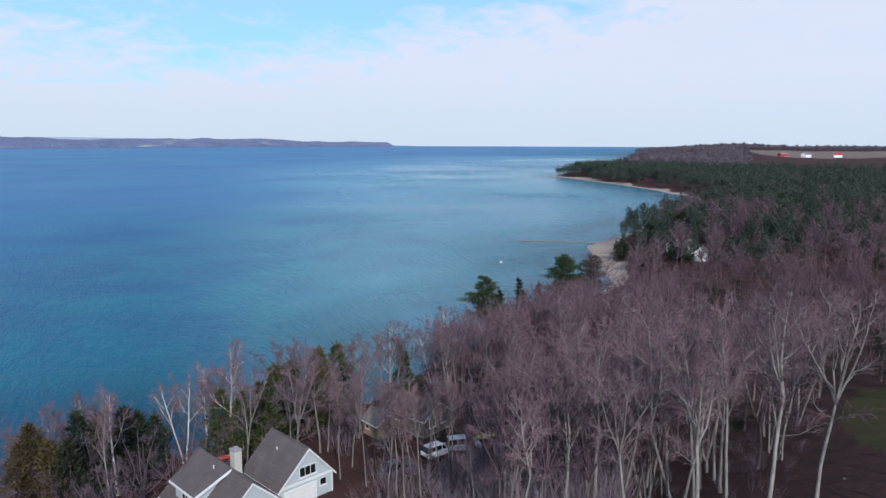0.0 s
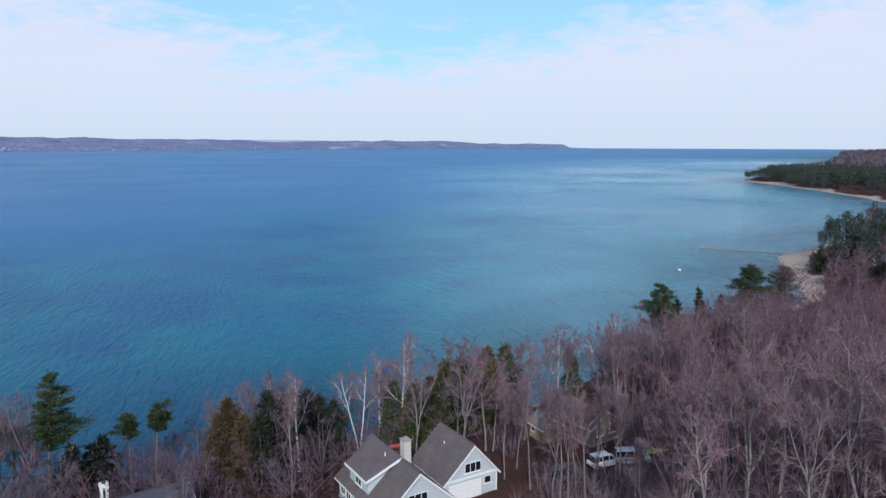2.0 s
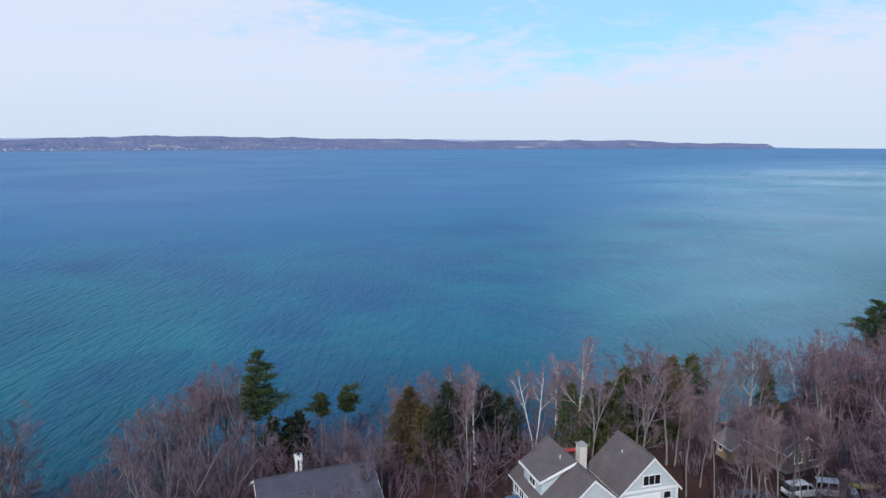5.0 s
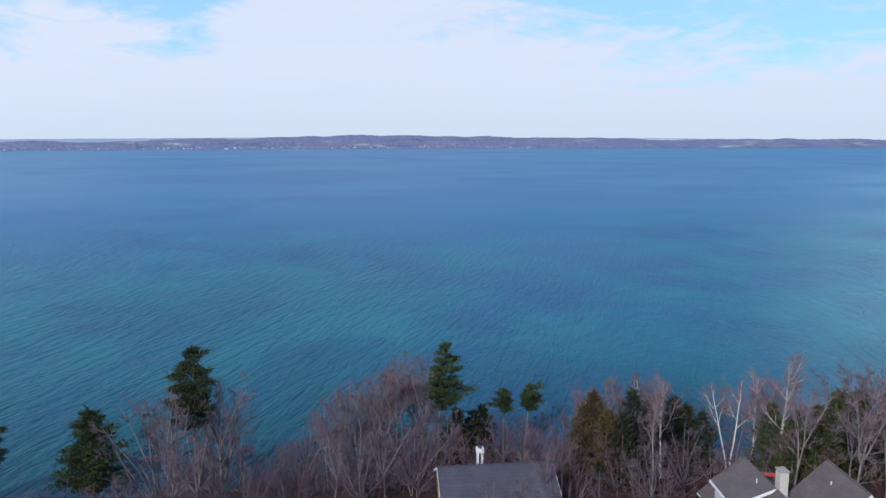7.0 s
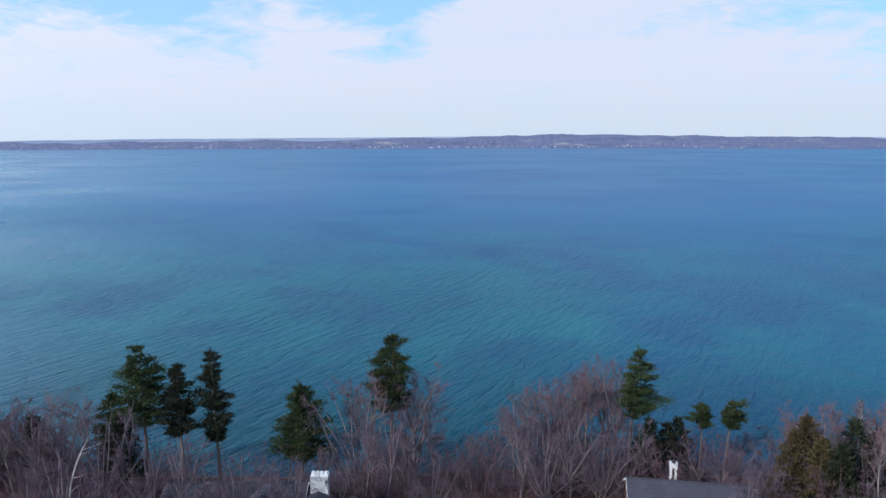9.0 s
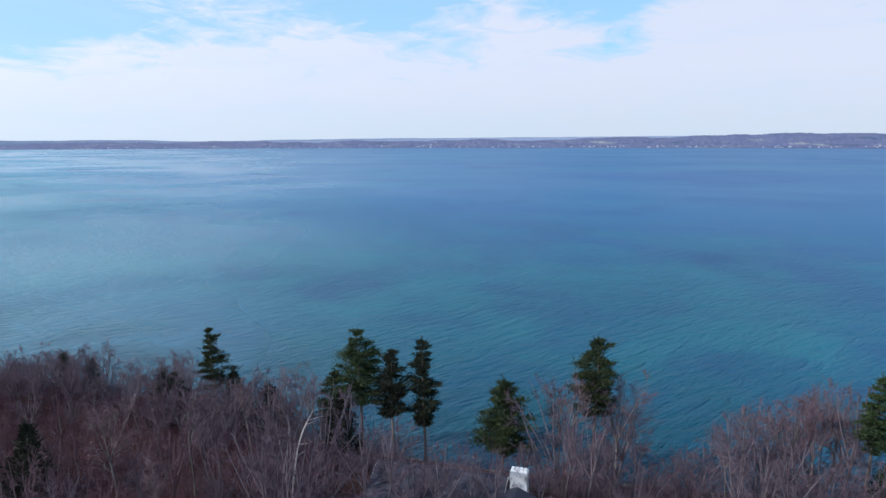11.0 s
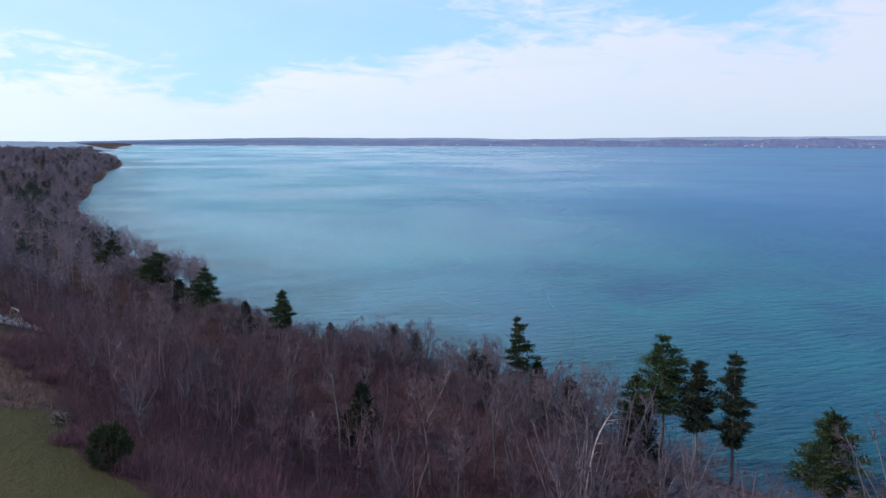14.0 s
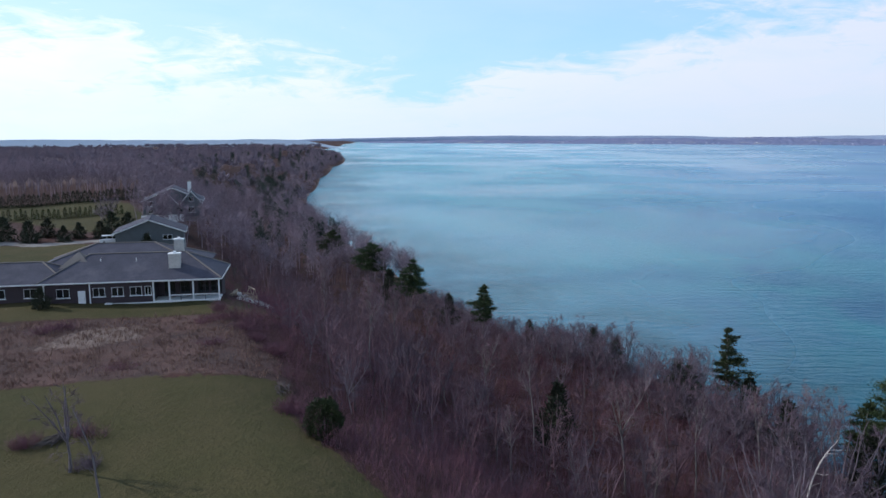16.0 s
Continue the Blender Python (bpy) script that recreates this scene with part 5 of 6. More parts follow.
def gable_roof(house, coat, x0, x1, y0, y1, eave, ridge, over=0.45, middle=None, thick=0.18, trim=None):
    """Two pitched slopes with overhang, one part each, and barge boards at the gables."""
    m = (y0 + y1) / 2 if middle is None else middle
    for y in (y0, y1):
        s = (ridge - eave) / (m - y)
        yo = y + math.copysign(over, y - m)
        zo = ridge - s * (m - yo)
        bm = bmesh.new()
        sheet(bm, [(x0 - over, m, ridge + thick), (x1 + over, m, ridge + thick), (x1 + over, yo, zo + thick), (x0 - over, yo, zo + thick)], thick)
        part("roof_slope", bm, coat, house)
        courses = int(abs(yo - m) / 0.42)
        for k in range(1, courses):
            f = k / courses
            bm = bmesh.new()
            yy, zz = m + (yo - m) * f, ridge + (zo - ridge) * f + thick
            y2, z2 = m + (yo - m) * (f + 0.05), ridge + (zo - ridge) * (f + 0.05) + thick
            sheet(bm, [(x0 - over, yy, zz + 0.03), (x1 + over, yy, zz + 0.03), (x1 + over, y2, z2 + 0.03), (x0 - over, y2, z2 + 0.03)], 0.03)
            part("shingle_course", bm, coat, house)
        if trim:
            for x in (x0 - over - 0.03, x1 + over):
                bm = bmesh.new()
                sheet(bm, [(x, m, ridge + 0.16), (x + 0.05, m, ridge + 0.16), (x + 0.05, yo, zo + 0.16), (x, yo, zo + 0.16)], 0.26)
                part("barge_board", bm, trim, house)
            box_part("gutter", trim, house, (x0 - over, x1 + over, yo - 0.06, yo + 0.06, zo - 0.02, zo + 0.12))
    box_part("ridge_cap", coat, house, (x0 - over, x1 + over, m - 0.12, m + 0.12, ridge + thick - 0.06, ridge + thick + 0.05))


def hip_roof(house, coat, x0, x1, y0, y1, eave, ridge, over=0.6, inset=None, trim=None, thick=0.16):
    """Four slopes that meet in a short ridge."""
    a, b, c, d = x0 - over, x1 + over, y0 - over, y1 + over
    m, i = (c + d) / 2, inset or (d - c) / 2
    lo = eave - 0.15
    corners = [(a, c, lo), (b, c, lo), (b, d, lo), (a, d, lo)]
    p, q = (a + i, m, ridge), (b - i, m, ridge)
    for pts in ([corners[0], corners[1], q, p], [corners[1], corners[2], q], [corners[2], corners[3], p, q], [corners[3], corners[0], p]):
        bm = bmesh.new()
        sheet(bm, [(x, y, z + thick) for x, y, z in pts], thick)
        part("roof_slope", bm, coat, house)
    for s, t in ((corners[0], p), (corners[1], q), (corners[2], q), (corners[3], p), (p, q)):
        sh = Shape()
        sh.tube([(s[0], s[1], s[2] + thick + 0.02), (t[0], t[1], t[2] + thick + 0.02)], [0.12, 0.12], 5)
        part("hip_cap", sh.mesh("hip_cap", SHINGLE_PALE), None, house)
    if trim:
        for s in ((a, b, c - 0.05, c + 0.05), (a, b, d - 0.05, d + 0.05), (a - 0.05, a + 0.05, c, d), (b - 0.05, b + 0.05, c, d)):
            box_part("gutter", trim, house, (*s, lo - 0.03, lo + 0.15))


def window(house, face, u, z, w, h, at, panes=1, frame_coat=None):
    """A window set proud of a wall. face: 'x' or 'y', the wall's normal with sign; u: place along the wall."""
    coat = frame_coat or WHITE
    axis, sign = face[1], 1 if face[0] == "+" else -1

    def put_box(name, m, parent, u0, u1, z0, z1, d0, d1):
        d0, d1 = sorted((at + sign * d0, at + sign * d1))
        return box_part(name, m, parent, (d0, d1, u0, u1, z0, z1) if axis == "x" else (u0, u1, d0, d1, z0, z1))

    win = put_box("window", GLASS, house, u - w / 2, u + w / 2, z, z + h, -0.05, 0.03)
    t = 0.05
    for k in range(2):
        put_box("window_frame", coat, win, u - w / 2 - t, u + w / 2 + t, z + (h if k else -t), z + (h + t if k else 0), -0.04, 0.07)
    for k in range(panes + 1):
        uu = u - w / 2 + w * k / panes
        put_box("mullion", coat, win, uu - t / 2, uu + t / 2, z, z + h, -0.04, 0.065)
    put_box("sill", coat, win, u - w / 2 - 0.14, u + w / 2 + 0.14, z - 0.15, z - 0.09, -0.02, 0.14)
    return win


def chimney(house, coat, x, y, z0, z1, w=0.9, d=0.7, cap=None):
    c = box_part("chimney", coat, house, (x - w / 2, x + w / 2, y - d / 2, y + d / 2, z0, z1))
    box_part("chimney_cap", cap or CONCRETE, c, (x - w / 2 - 0.1, x + w / 2 + 0.1, y - d / 2 - 0.1, y + d / 2 + 0.1, z1, z1 + 0.14), (x - 0.2, x + 0.2, y - 0.2, y + 0.2, z1 + 0.14, z1 + 0.4))
    n = int((z1 - z0) / 0.42)
    for k in range(n):
        box_part("stone_course", coat, c, (x - w / 2 - 0.02 - 0.02 * (k % 2), x + w / 2 + 0.02 + 0.02 * (k % 2), y - d / 2 - 0.03, y + d / 2 + 0.03, z0 + k * 0.42 + 0.03, z0 + k * 0.42 + 0.39))
    return c


def grey_house():
    """A pale grey house with two steep gables, a wide dormer and a stone chimney."""
    h = thing("house", pose(-28.0, 77.8, 6.3, 0, 0, -45), "pale grey sided house with steep grey-brown shingle roofs and white trim", "house")
    part("wall", gable_walls(0.2, 11.6, -4.4, 4.4, 2.5, 6.45), SIDING_GREY, h)
    part("garage_wall", gable_walls(1.4, 8.7, 5.0, 12.3, 2.75, 6.45, 8.95), SIDING_GREY, h)
    gable_roof(h, SHINGLE, 0.2, 11.6, -4.4, 4.4, 2.5, 6.45, 0.4, trim=WHITE)
    gable_roof(h, SHINGLE, 1.4, 8.7, 5.0, 12.3, 2.75, 6.45, 0.35, 8.95, trim=WHITE)
    # dormer
    bm = bmesh.new()
    v = [bm.verts.new(p) for p in ((2.4, -3.95, 2.6), (7.2, -3.95, 2.6), (7.2, -3.95, 4.75), (2.4, -3.95, 4.75), (2.4, -0.4, 6.25), (7.2, -0.4, 6.25), (2.4, -0.4, 2.6), (7.2, -0.4, 2.6))]
    for f in ((0, 1, 2, 3), (1, 7, 5, 2), (0, 3, 4, 6), (3, 2, 5, 4), (6, 4, 5, 7), (0, 6, 7, 1)):
        bm.faces.new([v[i] for i in f])
    part("dormer", bm, SIDING_GREY, h)
    bm = bmesh.new()
    sheet(bm, [(0.6, 0.0, 6.72), (7.7, 0.0, 6.72), (7.7, -4.4, 4.92), (2.0, -4.4, 4.92)], 0.16)
    part("dormer_roof", bm, SHINGLE, h)
    bm = bmesh.new()
    sheet(bm, [(7.7, 0.0, 6.73), (7.78, 0.0, 6.73), (7.78, -4.45, 4.93), (7.7, -4.45, 4.93)], 0.3)
    sheet(bm, [(2.0, -4.4, 4.93), (7.78, -4.4, 4.93), (7.78, -4.48, 4.91), (2.0, -4.48, 4.91)], 0.25)
    part("fascia", bm, WHITE, h)
    window(h, "-y", 4.8, 3.35, 1.5, 1.05, -3.95, 2)
    for u in (1.4, 2.9, 8.2, 10.0):
        window(h, "-y", u, 0.8, 1.1, 1.3, -4.4, 2)
    window(h, "+x", -0.1, 3.0, 2.3, 1.15, 11.6, 3)
    window(h, "+x", -2.2, 0.7, 1.4, 1.3, 11.6, 2)
    window(h, "+x", 2.2, 0.7, 1.4, 1.3, 11.6, 2)
    window(h, "+x", 8.9, 3.3, 2.2, 1.1, 8.7, 3)
    window(h, "+x", 11.0, 1.4, 0.9, 0.8, 8.7, 1)
    door = box_part("garage_door", WHITE, h, (8.66, 8.76, 5.6, 10.1, 0.0, 2.2))
    for k in range(4):
        box_part("door_panel", WHITE, door, (8.72, 8.79, 5.68, 10.02, 0.06 + k * 0.54, 0.54 + k * 0.54))
    box_part("band", WHITE, h, (8.68, 8.8, 5.0, 12.3, 2.55, 2.8))
    for y in (-4.4, 4.4):
        box_part("corner_board", WHITE, h, (11.52, 11.66, y - 0.07, y + 0.07, 0, 2.5))
    for y in (5.0, 12.3):
        box_part("corner_board", WHITE, h, (8.62, 8.77, y - 0.07, y + 0.07, 0, 2.75))
    chimney(h, STONE, 3.8, 2.6, 2.0, 6.75, 1.0, 0.85)
    for x, y, z in ((5.6, -1.0, 6.75), (4.4, 7.6, 5.75)):
        s = Shape()
        s.tube([(x, y, 5.0), (x, y, z)], [0.06, 0.06], 6)
        part("vent_pipe", s.mesh("vent_pipe", WHITE), None, h)
    box_part("foundation", CONCRETE, h, (0.1, 11.7, -4.5, 4.5, -2.5, 0.06), (1.3, 8.8, 4.9, 12.4, -2.5, 0.05))
    # driveway slab
    tagged(box_part("driveway", CONCRETE, None, (-3.2, 3.2, -2.6, 2.6, -0.9, 0.08)), "grey concrete driveway apron before the garage", "driveway", kind="structure").matrix_basis = pose(-12.9, 75.6, 6.2, 0, 0, -45)


def ranch_house():
    """A long dark brown single-storey house with hip roofs, white trim and a screened porch."""
    h = thing("house", pose(-55.6, -95.2, 25.0, 0, 0, 127.8), "long dark brown ranch house with dark hip roofs and white trim", "house")
    box_part("wall", SIDING_BROWN, h, (5.2, 19.3, 1.2, 11.0, -1.6, 3.0))
    box_part("rear_wall", SIDING_BROWN, h, (19.3, 27.8, 4.0, 11.0, -1.6, 3.0))
    box_part("wing_wall", SIDING_BROWN, h, (-26, 5.2, 2.6, 10.5, -1.6, 2.7))
    box_part("back_wing_wall", SIDING_BROWN, h, (2, 24, 11.0, 20.0, -1.6, 3.2))
    hip_roof(h, SHINGLE_DARK, 5.2, 28.0, 1.2, 11.0, 3.1, 6.0, 0.6, trim=WHITE)
    hip_roof(h, SHINGLE_DARK, -26, 7.5, 2.6, 10.5, 2.8, 5.0, 0.5, trim=WHITE)
    hip_roof(h, SHINGLE_DARK, 1, 25, 8.0, 20.0, 3.4, 6.4, 0.5, 8.3)
    box_part("porch_floor", WHITE, h, (19.3, 28.2, 1.1, 4.0, -0.15, 0.05))
    box_part("skirt", WHITE, h, (11.0, 19.3, 1.08, 1.2, -0.45, -0.05), (19.3, 28.2, 1.05, 1.12, -0.2, 0.1))
    for x in (19.3, 21.4, 24.6, 28.1):
        box_part("porch_post", WHITE, h, (x - 0.1, x + 0.1, 1.1, 1.3, -1.4, 3.0))
    for x in (22.9, 26.2):
        box_part("screen_rail", SIDING_BROWN, h, (x - 0.04, x + 0.04, 1.16, 1.24, 0, 3.0))
    box_part("porch_beam", WHITE, h, (19.3, 28.2, 1.12, 1.28, 2.75, 2.98))
    box_part("porch_rail", WHITE, h, (21.4, 28.1, 1.14, 1.22, 0.72, 0.86))
    box_part("corner_board", WHITE, h, (5.12, 5.3, 1.12, 1.3, -1.0, 2.95))
    box_part("corner_board", WHITE, h, (10.95, 11.1, 1.1, 1.22, -0.8, 2.95))
    for u, w in ((7.6, 1.6), (12.2, 1.5), (14.6, 1.5), (17.0, 1.5), (18.6, 0.8)):
        window(h, "-y", u, 1.0, w, 1.15, 1.2, 2)
    for u in (-22, -16, -10, -5.5, -1.0, 3.0):
        window(h, "-y", u, 0.9, 1.6, 1.15, 2.6, 2)
    for u in (21.0, 23.0, 25.6, 27.4):
        window(h, "-y", u, 0.4, 1.5, 2.0, 4.0, 2, SIDING_BROWN)
    door = box_part("door", WHITE, h, (9.5, 10.45, 1.1, 1.24, -0.3, 1.85))
    box_part("door_handle", STEEL, door, (10.28, 10.34, 1.04, 1.12, 0.7, 0.8))
    box_part("step", CONCRETE, h, (9.2, 10.8, 0.2, 1.2, -1.4, -0.35))
    box_part("air_conditioner", WHITE, h, (13.0, 13.9, 0.5, 1.0, -1.3, 0.1))
    box_part("foundation", CONCRETE, h, (-26, 5.2, 2.52, 2.7, -1.6, -0.2))
    chimney(h, STONE, 22.0, 3.3, 3.6, 6.3, 1.5, 1.0, WHITE)
    chimney(h, STONE, 21.0, 13.0, 4.6, 7.0, 1.3, 0.9, WHITE)
    for x, y in ((11.8, 4.6), (16.6, 4.4)):
        s = Shape()
        s.tube([(x, y, 4.2), (x, y, 5.7)], [0.06, 0.06], 6)
        part("vent_pipe", s.mesh("vent_pipe", WHITE), None, h)
    bm = bmesh.new()
    top = bm.verts.new((8.6, 6.0, 6.6))
    ring = [bm.verts.new(p) for p in ((6.4, 3.8, 4.6), (10.8, 3.8, 4.6), (10.8, 8.2, 4.6), (6.4, 8.2, 4.6))]
    for i in range(4):
        bm.faces.new([ring[i], ring[(i + 1) % 4], top])
    part("roof_turret", bm, SHINGLE_PALE, h)


def simple_house(name, label, m, x, y, eave, ridge, walls, roof, wins=(), trim=WHITE, over=0.4, flue=None, low=-1.5):
    """A plain gabled house: body, two slopes, windows, base."""
    h = thing(name, m, label, "house")
    part("wall", gable_walls(-x / 2, x / 2, -y / 2, y / 2, eave, ridge), walls, h)
    gable_roof(h, roof, -x / 2, x / 2, -y / 2, y / 2, eave, ridge, over, trim=trim)
    for face, u, z, w, hh, n in wins:
        window(h, face, u, z, w, hh, (x / 2 if face[1] == "x" else y / 2) * (1 if face[0] == "+" else -1), n)
    if flue:
        chimney(h, *flue)
    box_part("foundation", CONCRETE, h, (-x / 2 - 0.06, x / 2 + 0.06, -y / 2 - 0.06, y / 2 + 0.06, low, 0.05))
    return h


def on_ground(x, y, turn, dz=0.0):
    return pose(x, y, ground_at(x, y) + dz, 0, 0, turn)


grey_house()
ranch_house()

# two low roofs by the shore below
low_house = simple_house("house", "low shore house with a grey shingle roof and white flues", pose(-49.0, 59.9, 6.2, 0, 0, 50), 12.6, 9.5, 2.3, 4.9, SIDING_TAN, SHINGLE_DARK,
                         [("-y", -3, 0.8, 1.4, 1.2, 2), ("-y", 2, 0.8, 1.4, 1.2, 2), ("+x", 0, 0.8, 1.6, 1.2, 2)])
frame_part = box_part("flue_housing", WHITE, low_house, (-1.9, -1.05, 1.5, 2.2, 5.75, 6.35), (-1.85, -1.62, 1.6, 2.1, 3.6, 5.8), (-1.33, -1.1, 1.6, 2.1, 3.6, 5.8), label="white boxed flue on two legs")
box_part("flue_cap", STEEL, frame_part, (-1.65, -1.3, 1.65, 2.05, 6.35, 6.6))
shore_house = simple_house("house", "low shore house with a dark roof and white chimney", pose(-74.3, 17.9, 6.2, 0, 0, 59.6), 14.6, 9.0, 2.3, 4.7, SIDING_BROWN, SHINGLE_DARK,
                           [("+y", -4, 0.8, 1.4, 1.2, 2), ("+y", 3, 0.8, 1.4, 1.2, 2)])
stack = box_part("chimney", WHITE, shore_house, (8.1, 10.0, -1.0, 0.2, 1.2, 6.0), label="broad white-painted chimney")
for k in range(4):
    box_part("chimney_pot", WHITE, stack, (8.2 + k * 0.46, 8.5 + k * 0.46, -0.6, -0.2, 6.0, 6.3))
box_part("wing_wall", SIDING_BROWN, shore_house, (7.36, 10.6, -6.2, -1.1, -1.0, 3.5))
for x0, x1 in ((6.9, 8.98), (11.06, 8.98)):
    bm = bmesh.new()
    sheet(bm, [(x0, -6.6, 3.5), (x0, -1.06, 3.5), (x1, -1.06, 4.4), (x1, -6.6, 4.4)], 0.16)
    part("wing_roof", bm, SHINGLE_DARK, shore_house)

# cabin and brown house under the trees
cabin = simple_house("cabin", "small yellow-tan cabin under bare trees", on_ground(-8.9, 97, -50, 0.1), 3.4, 3.2, 2.1, 3.2, SIDING_TAN, SHINGLE_PALE,
                     [("+x", 0.2, 0.9, 0.9, 0.9, 2), ("-y", -0.7, 0.9, 0.7, 0.9, 1)])
box_part("door", WOOD, cabin, (0.4, 1.2, -1.66, -1.58, 0.05, 1.95))
simple_house("house", "brown wooden house half hidden by bare trees", on_ground(-3.6, 100, -40, 0.1), 7.4, 5.6, 2.5, 4.3, WOOD, SHINGLE,
             [("+x", -1, 1.0, 1.2, 1.3, 2), ("+x", 1.5, 1.0, 1.2, 1.3, 2), ("-y", -2, 1.0, 1.2, 1.3, 2)])
# grey houses to the south
garage = simple_house("house", "grey-green garage with a broad gable and pale eaves", pose(-108.5, -127.5, 24.8, 0, 0, 225.6), 9.5, 13.5, 2.8, 5.4, SIDING_FAR, SHINGLE_DARK,
                      [("-x", -3.5, 1.2, 1.8, 0.9, 2), ("-x", 0.5, 1.2, 1.2, 0.9, 1)], over=0.6)
manor = simple_house("house", "large grey house with steep gables and white chimneys", pose(-150, -166, 25, 0, 0, 225), 11, 16, 4.4, 8.0, SIDING_FAR, SHINGLE_DARK,
                     [("-x", u, z, 1.2, 1.4, 2) for u in (-6, -2, 2, 6) for z in (0.9, 2.9)], over=0.5, flue=(WHITE, 0.0, -4.5, 5.0, 9.4, 1.2, 0.9))
for y in (-5.0, 1.5):
    part("front_gable", gable_walls(-8.0, 0.0, y - 2.6, y + 2.6, 4.0, 7.2), SIDING_FAR, manor)
    gable_roof(manor, SHINGLE_DARK, -8.0, 0.0, y - 2.6, y + 2.6, 4.0, 7.2, 0.35, trim=WHITE)
    window(manor, "-x", y, 4.4, 1.2, 1.3, -8.0, 2)
    window(manor, "-x", y, 1.2, 1.8, 1.5, -8.0, 3)
box_part("garden_wall", WHITE, manor, (-12.0, -11.6, -3, 8, -1.0, 1.0))
# cottages and farm to the north
for x, y, t, a, b in ((88, 262, 20, 8, 6), (90, 246, 60, 5, 4)):
    simple_house("cottage", "small white cottage with a pale roof among pines", on_ground(x, y, t, 0.2), a, b, 2.8, 4.8, WHITE, SHINGLE_PALE, [("-y", 0, 0.9, 1.4, 1.2, 2)])
simple_house("barn", "far red barn beside a pale stubble field", on_ground(800, 1700, 15, 0.0), 20, 12, 6, 10, RED, SHINGLE_PALE, low=-8)
simple_house("barn", "far white barn beside a pale stubble field", on_ground(850, 1690, 35, 0.0), 24, 12, 7, 12, WHITE, SHINGLE_PALE, low=-8)
simple_house("house", "far farmhouse with a rusty roof", on_ground(940, 1720, -15, 0.0), 18, 12, 6, 11, WHITE, RED, low=-8)

# ---- vehicles, boats, pier ----
def wheel(car, x, y, r=0.36):
    s = Shape()
    s.tube([(x, y - 0.11, r), (x, y + 0.11, r)], [r, r], 14)
    tyre = part("tyre", s.mesh("tyre", RUBBER), None, car)
    bm = bmesh.new()
    bmesh.ops.create_cone(bm, cap_ends=True, segments=12, radius1=r * 0.62, radius2=r * 0.62, depth=0.24, matrix=pose(x, y, r, 90, 0, 0))
    part("rim", bm, STEEL, tyre)


def car(name, label, m, paint, tall=1.75, long=4.7):
    """An estate car: body, cabin with glass, wheels, lamps, bumpers."""
    c = thing(name, m, label, "car")
    h = long / 2

    def hull(rows, coat, pname):
        bm = bmesh.new()
        rings = []
        for x, w, z0, z1 in rows:
            rings.append([bm.verts.new(p) for p in ((x, -w, z0), (x, w, z0), (x, w, z1 - 0.12), (x, w - 0.1, z1), (x, -w + 0.1, z1), (x, -w, z1 - 0.12))])
        for a, b in zip(rings[:-1], rings[1:]):
            for i in range(6):
                bm.faces.new([a[i], a[(i + 1) % 6], b[(i + 1) % 6], b[i]])
        bm.faces.new(rings[0])
        bm.faces.new(rings[-1][::-1])
        return part(pname, bm, coat, c)

    hull([(-h, 0.80, 0.45, 0.85), (-h + 0.2, 0.9, 0.32, 1.02), (-0.8, 0.92, 0.3, 1.05), (h - 1.2, 0.92, 0.3, 1.02), (h - 0.25, 0.88, 0.32, 0.90), (h, 0.78, 0.45, 0.75)], paint, "body")
    hull([(-h + 0.1, 0.74, 1.0, 1.12), (-h + 0.45, 0.72, 1.0, tall - 0.06), (0.2, 0.72, 1.0, tall - 0.04), (h - 1.35, 0.76, 1.0, 1.12)], GLASS, "glasshouse")
    hull([(-h + 0.42, 0.68, tall - 0.1, tall), (0.25, 0.68, tall - 0.1, tall + 0.02), (0.5, 0.66, tall - 0.14, tall - 0.06)], paint, "car_roof")
    for x in (-0.9, 0.15):
        box_part("pillar", paint, c, (x - 0.05, x + 0.05, -0.78, 0.78, 1.0, tall - 0.06))
    for x in (-h + 0.85, h - 0.9):
        for y in (-0.82, 0.82):
            wheel(c, x, y)
    for y in (-0.62, 0.62):
        box_part("headlight", GLASS, c, (h - 0.12, h + 0.015, y - 0.16, y + 0.16, 0.62, 0.76))
        box_part("tail_light", RED, c, (-h - 0.015, -h + 0.1, y - 0.1, y + 0.1, 0.62, 0.86))
    box_part("bumper", STEEL, c, (h - 0.05, h + 0.06, -0.75, 0.75, 0.35, 0.52))
    box_part("bumper", STEEL, c, (-h - 0.06, -h + 0.05, -0.75, 0.75, 0.35, 0.52))
    return c


car("car", "white estate car parked on the road", on_ground(-102, -132, 140, 0.05), CAR_WHITE)
car("car", "white estate car parked under bare trees", on_ground(2.8, 92.2, 15, 0.05), CAR_WHITE, 1.9, 5.0)
car("car", "white estate car parked under bare trees", on_ground(-0.6, 90.5, 40, 0.05), CAR_WHITE)
car("car", "dark car parked among bare trees", on_ground(-5.5, 85, 35, 0.05), CAR_DARK)


